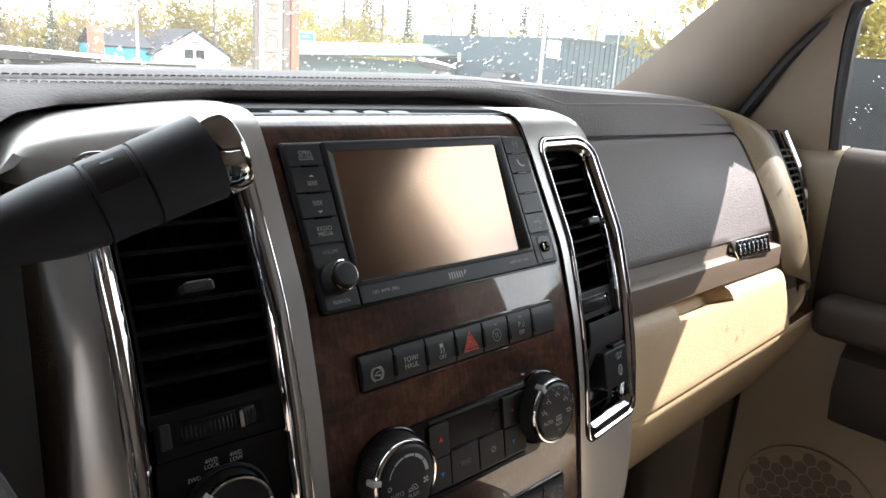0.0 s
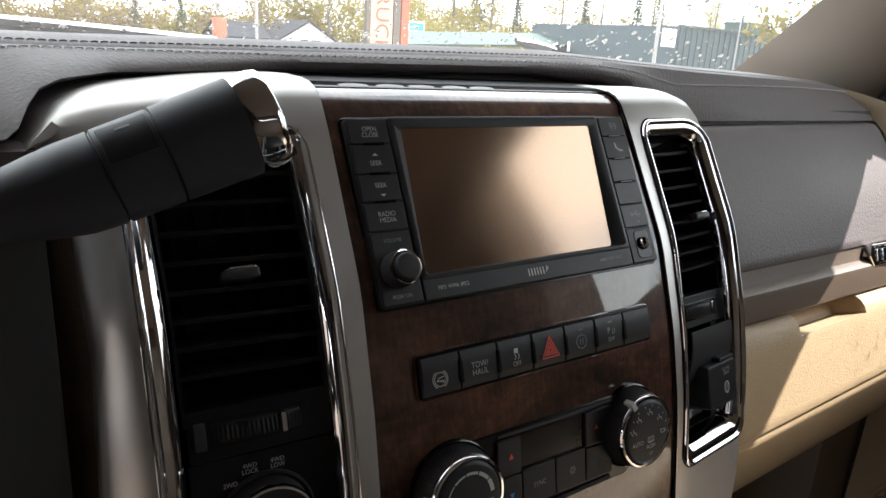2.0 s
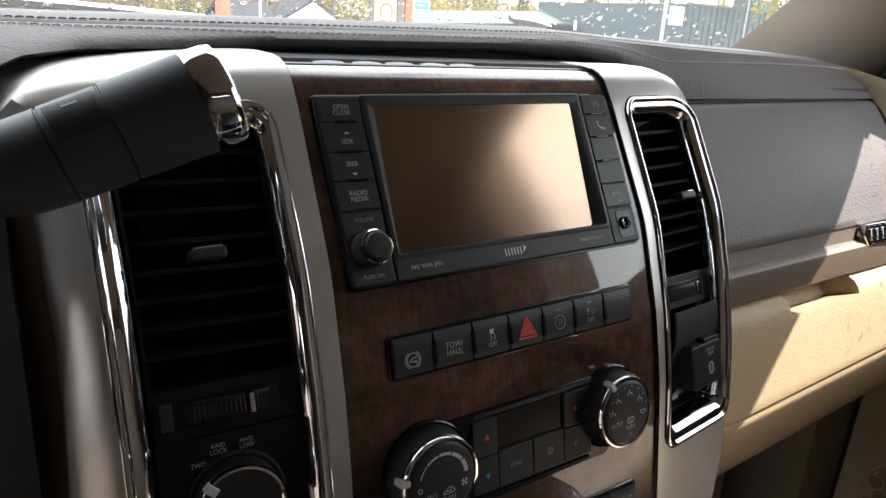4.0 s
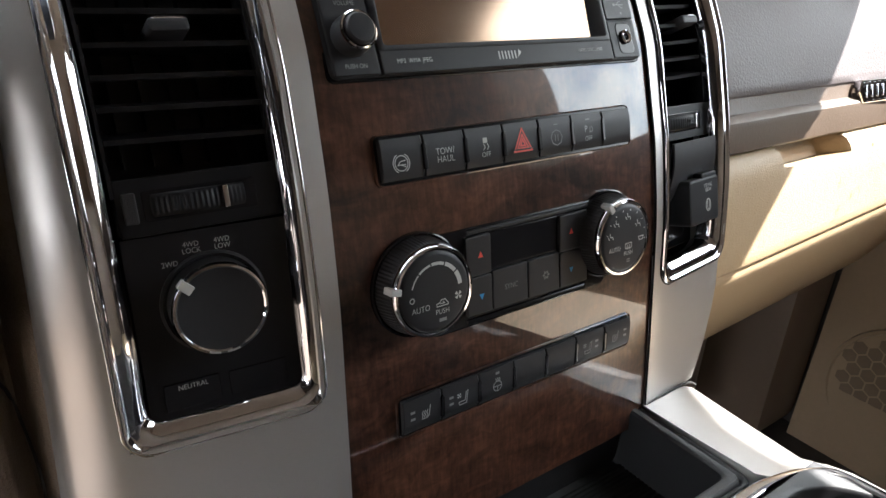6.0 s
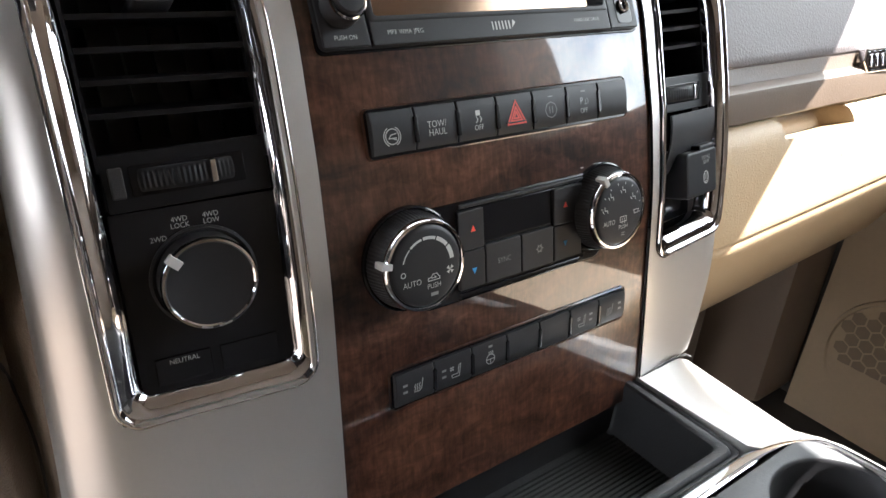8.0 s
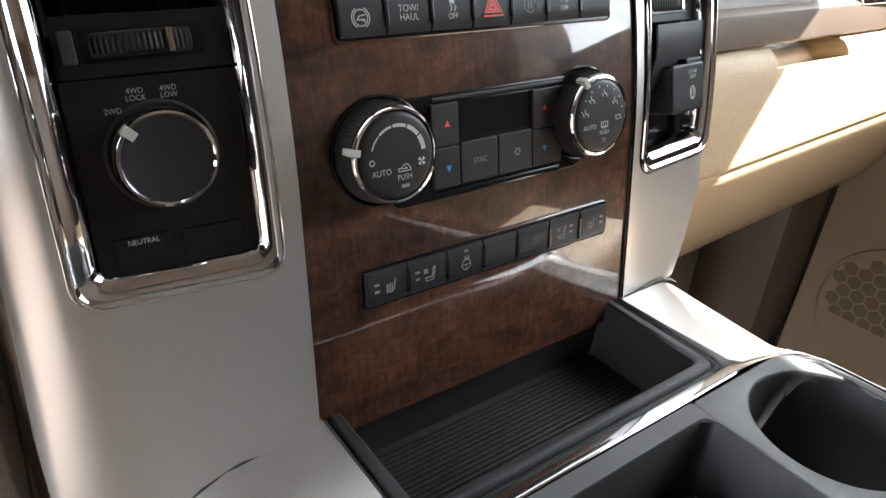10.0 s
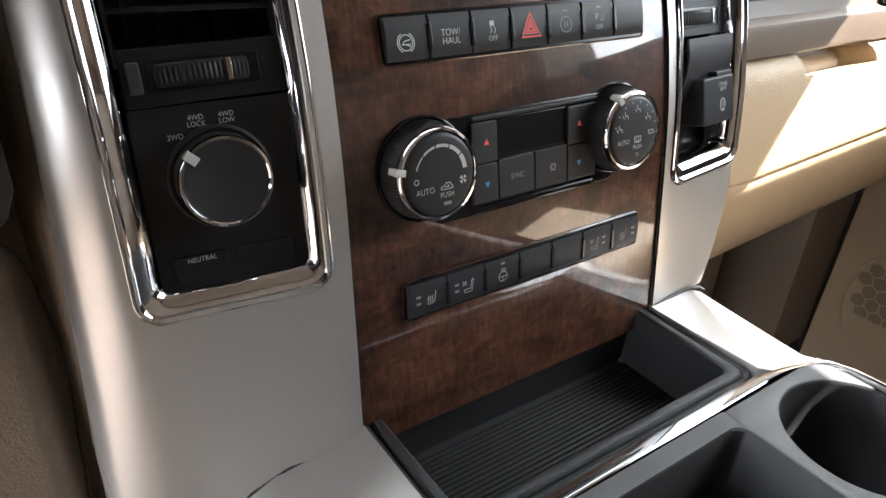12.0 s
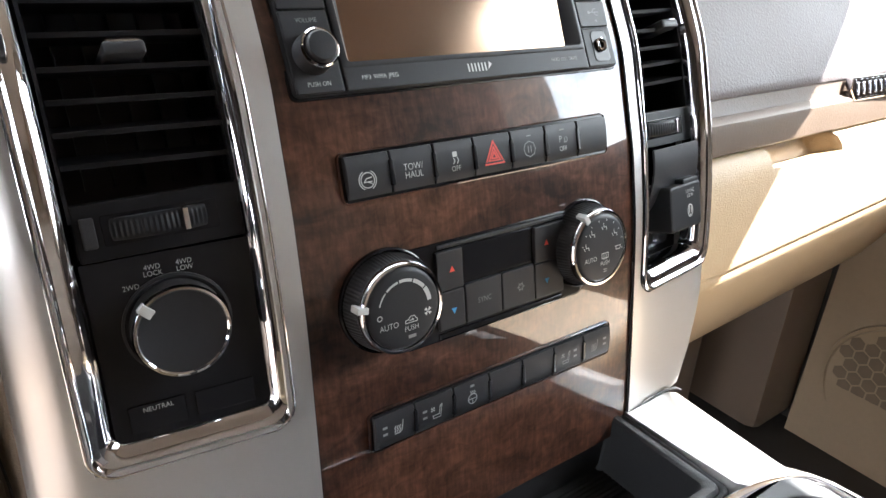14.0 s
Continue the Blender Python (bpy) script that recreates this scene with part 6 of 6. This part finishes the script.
part("shaft", box(None, 10.42, 11.0, 35, 35.5, 0, 2.4, 0.04), ORANGE, post)
for x, y, h, r in ((8.82, 25, 9, 0.055), (30.1, 25, 9.5, 0.11), (37.1, 25, 7, 0.045)):
    pole = thing("pole", "slim grey utility pole", "pole", (x, y, 0), "poles beside the street")
    part("shaft", tube([(x, y, 0), (x, y, h)], [r, r * 0.75], 10), STEEL, pole)
    part("foot", lathe([(r * 1.8, 0), (r * 1.8, 0.08), (r, 0.12)], Matrix.Translation((x, y, 0)), 12), STEEL, pole)
notice = thing("notice_plate", "white notice plate fixed on the utility pole", "sign", (30.6, 24.8, 2.4))
part("plate", box(None, 30.25, 31.35, 24.8, 24.84, 2.45, 3.35), WHITEWALL, notice)
shed = thing("long_shed", "long dark green clad shed across the street", "building", (36, 41, 0))
part("wall", box(None, 24.5, 48.0, 40, 46, 0, 1.75), GREENSHED, shed)
part("roof", grid([[(24.2, 39.7, 1.75), (48.3, 39.7, 2.9)], [(24.2, 43, 2.5), (48.3, 43, 3.7)], [(24.2, 46.3, 1.75), (48.3, 46.3, 2.9)]], thick=0.15), GREENSHED, shed, "", 0)
part("fascia", box(None, 38.0, 46.2, 39.55, 39.68, 1.95, 2.65), WHITEWALL, shed, "pale lettered board")
for k in range(9):
    part("fascia_bar", box(None, 38.6 + k * 0.8, 39.1 + k * 0.8, 39.5, 39.56, 2.12, 2.5), GREENSHED, shed)
hall = thing("warehouse", "dark teal clad warehouse with roof box", "building", (46, 31, 0))
part("wall", box(None, 38.2, 62, 30, 44, 0, 3.9), TEAL, hall, "ribbed teal cladding")
part("roof_box", box(None, 47.2, 49.6, 31, 33, 3.9, 4.75), GREENSHED, hall)
for k in range(40):
    part("rib", box(None, 38.3 + k * 0.6, 38.4 + k * 0.6, 29.95, 30.0, 0, 3.9), TEAL, hall)
part("coping", box(None, 38.1, 62.1, 29.9, 30.05, 3.86, 4.0), GREENSHED, hall)


def car(place, turn, paint, label, high=1.5, long=4.6):
    t = thing("parked_car", label, "car", place, "cars parked nearby")
    m = Matrix.Translation(place) @ pose(0, 0, 0, 0, 0, turn)
    h = long / 2
    side = [(-h, 0.35), (-h, 0.75), (-h + 0.1, 0.92), (-h * 0.55, 1.0), (h * 0.42, 1.02), (h - 0.12, 0.86), (h, 0.6), (h, 0.35)]
    body = bmesh.new()
    rows = [[m @ Vector((x * (1 - 0.06 * (abs(u) == 1)), u * 0.9, z)) for x, z in side] for u in (-1, -0.93, 0.93, 1)]
    loops(rows, True, True, body)
    part("body", body, paint, t, "", 40)
    cabin = [(-h * 0.78, 1.0), (-h * 0.55, high - 0.06), (-h * 0.1, high), (h * 0.12, high - 0.05), (h * 0.45, 1.02)]
    c = bmesh.new()
    loops([[m @ Vector((x, u * w, z)) for x, z in cabin] for u, w in ((-1, 0.82), (-1, 0.72), (1, 0.72), (1, 0.82))], True, True, c)
    part("cabin", c, CARGLASS, t, "dark glass", 30)
    part("roof", grid([[m @ Vector((x, u, high + 0.01 - 0.05 * abs(x) / h)) for x in (-h * 0.5, -h * 0.1, h * 0.12)] for u in (-0.74, 0, 0.74)], thick=0.05), paint, t)
    for x in (-h * 0.62, h * 0.62):
        for u in (-0.8, 0.8):
            w = part("wheel", lathe([(0.0, -0.1), (0.3, -0.1), (0.33, -0.06), (0.33, 0.06), (0.3, 0.1), (0, 0.1)], m @ Matrix.Translation((x, u, 0.33)) @ pose(0, 0, 0, 90, 0, 0), 24), MATTE, t)
            part("rim", lathe([(0.2, 0.101), (0.19, 0.11), (0, 0.104)], m @ Matrix.Translation((x, u, 0.33)) @ pose(0, 0, 0, 90 if u < 0 else -90, 0, 0), 20), STEEL, w)
    return t


car((4.9, 1.9, 0), 95, CARDARK, "dark blue pickup sized car parked alongside", 1.95, 5.2)
car((15.5, 1.2, 0), 85, CARWHITE, "white car parked further along the yard", 1.6)
car((36, 33, 0), 10, CARDARK, "dark car parked before the shed", 1.5)

# wipers resting at the foot of the windscreen
def wiper(x0, x1, k0, k1, arm):
    t = thing("wiper", "grey windscreen wiper resting on wet glass", "wiper", screen_point((x0 + x1) / 2, 0.02, 0.02), "windscreen wipers")
    line = [screen_point(x0 + (x1 - x0) * u, k0 + (k1 - k0) * u, 0.010) for u in np.linspace(0, 1, 12)]
    part("blade", tube(line, 0.0035, 6), MATTE, t)
    part("carrier", tube([p + Vector((0, 0.005, 0.005)) for p in line], 0.003, 6), GREYPLASTIC, t)
    a, b = screen_point(*arm[0], 0.025), screen_point(*arm[1], 0.020)
    d = (b - a).normalized()
    n = Vector((0, 0.6, 0.8))
    side = d.cross(n).normalized()
    rows = [[a + d * s + side * w * f + n * h for w, h in ((-0.009, 0), (-0.0075, 0.006), (0.0075, 0.006), (0.009, 0))] for s, f in ((0, 1.0), ((b - a).length * 0.3, 1.1), ((b - a).length * 0.6, 0.9), ((b - a).length, 0.35))]
    ar = part("arm", grid(rows), STEEL, t, "grey metal arm")
    for s in (0.02, 0.04):
        part("hole", lathe([(0.0036, 0.0062), (0.0034, 0.0066), (0, 0.0066)], Matrix.Translation(a + d * s) @ n.to_track_quat("Z", "Y").to_matrix().to_4x4(), 12), MATTE, ar)


wiper(-0.50, 0.085, 0.030, 0.044, ((-0.34, 0.046), (0.0, 0.036)))
wiper(0.36, 0.62, 0.03, 0.025, ((0.440, 0.052), (0.375, 0.088)))
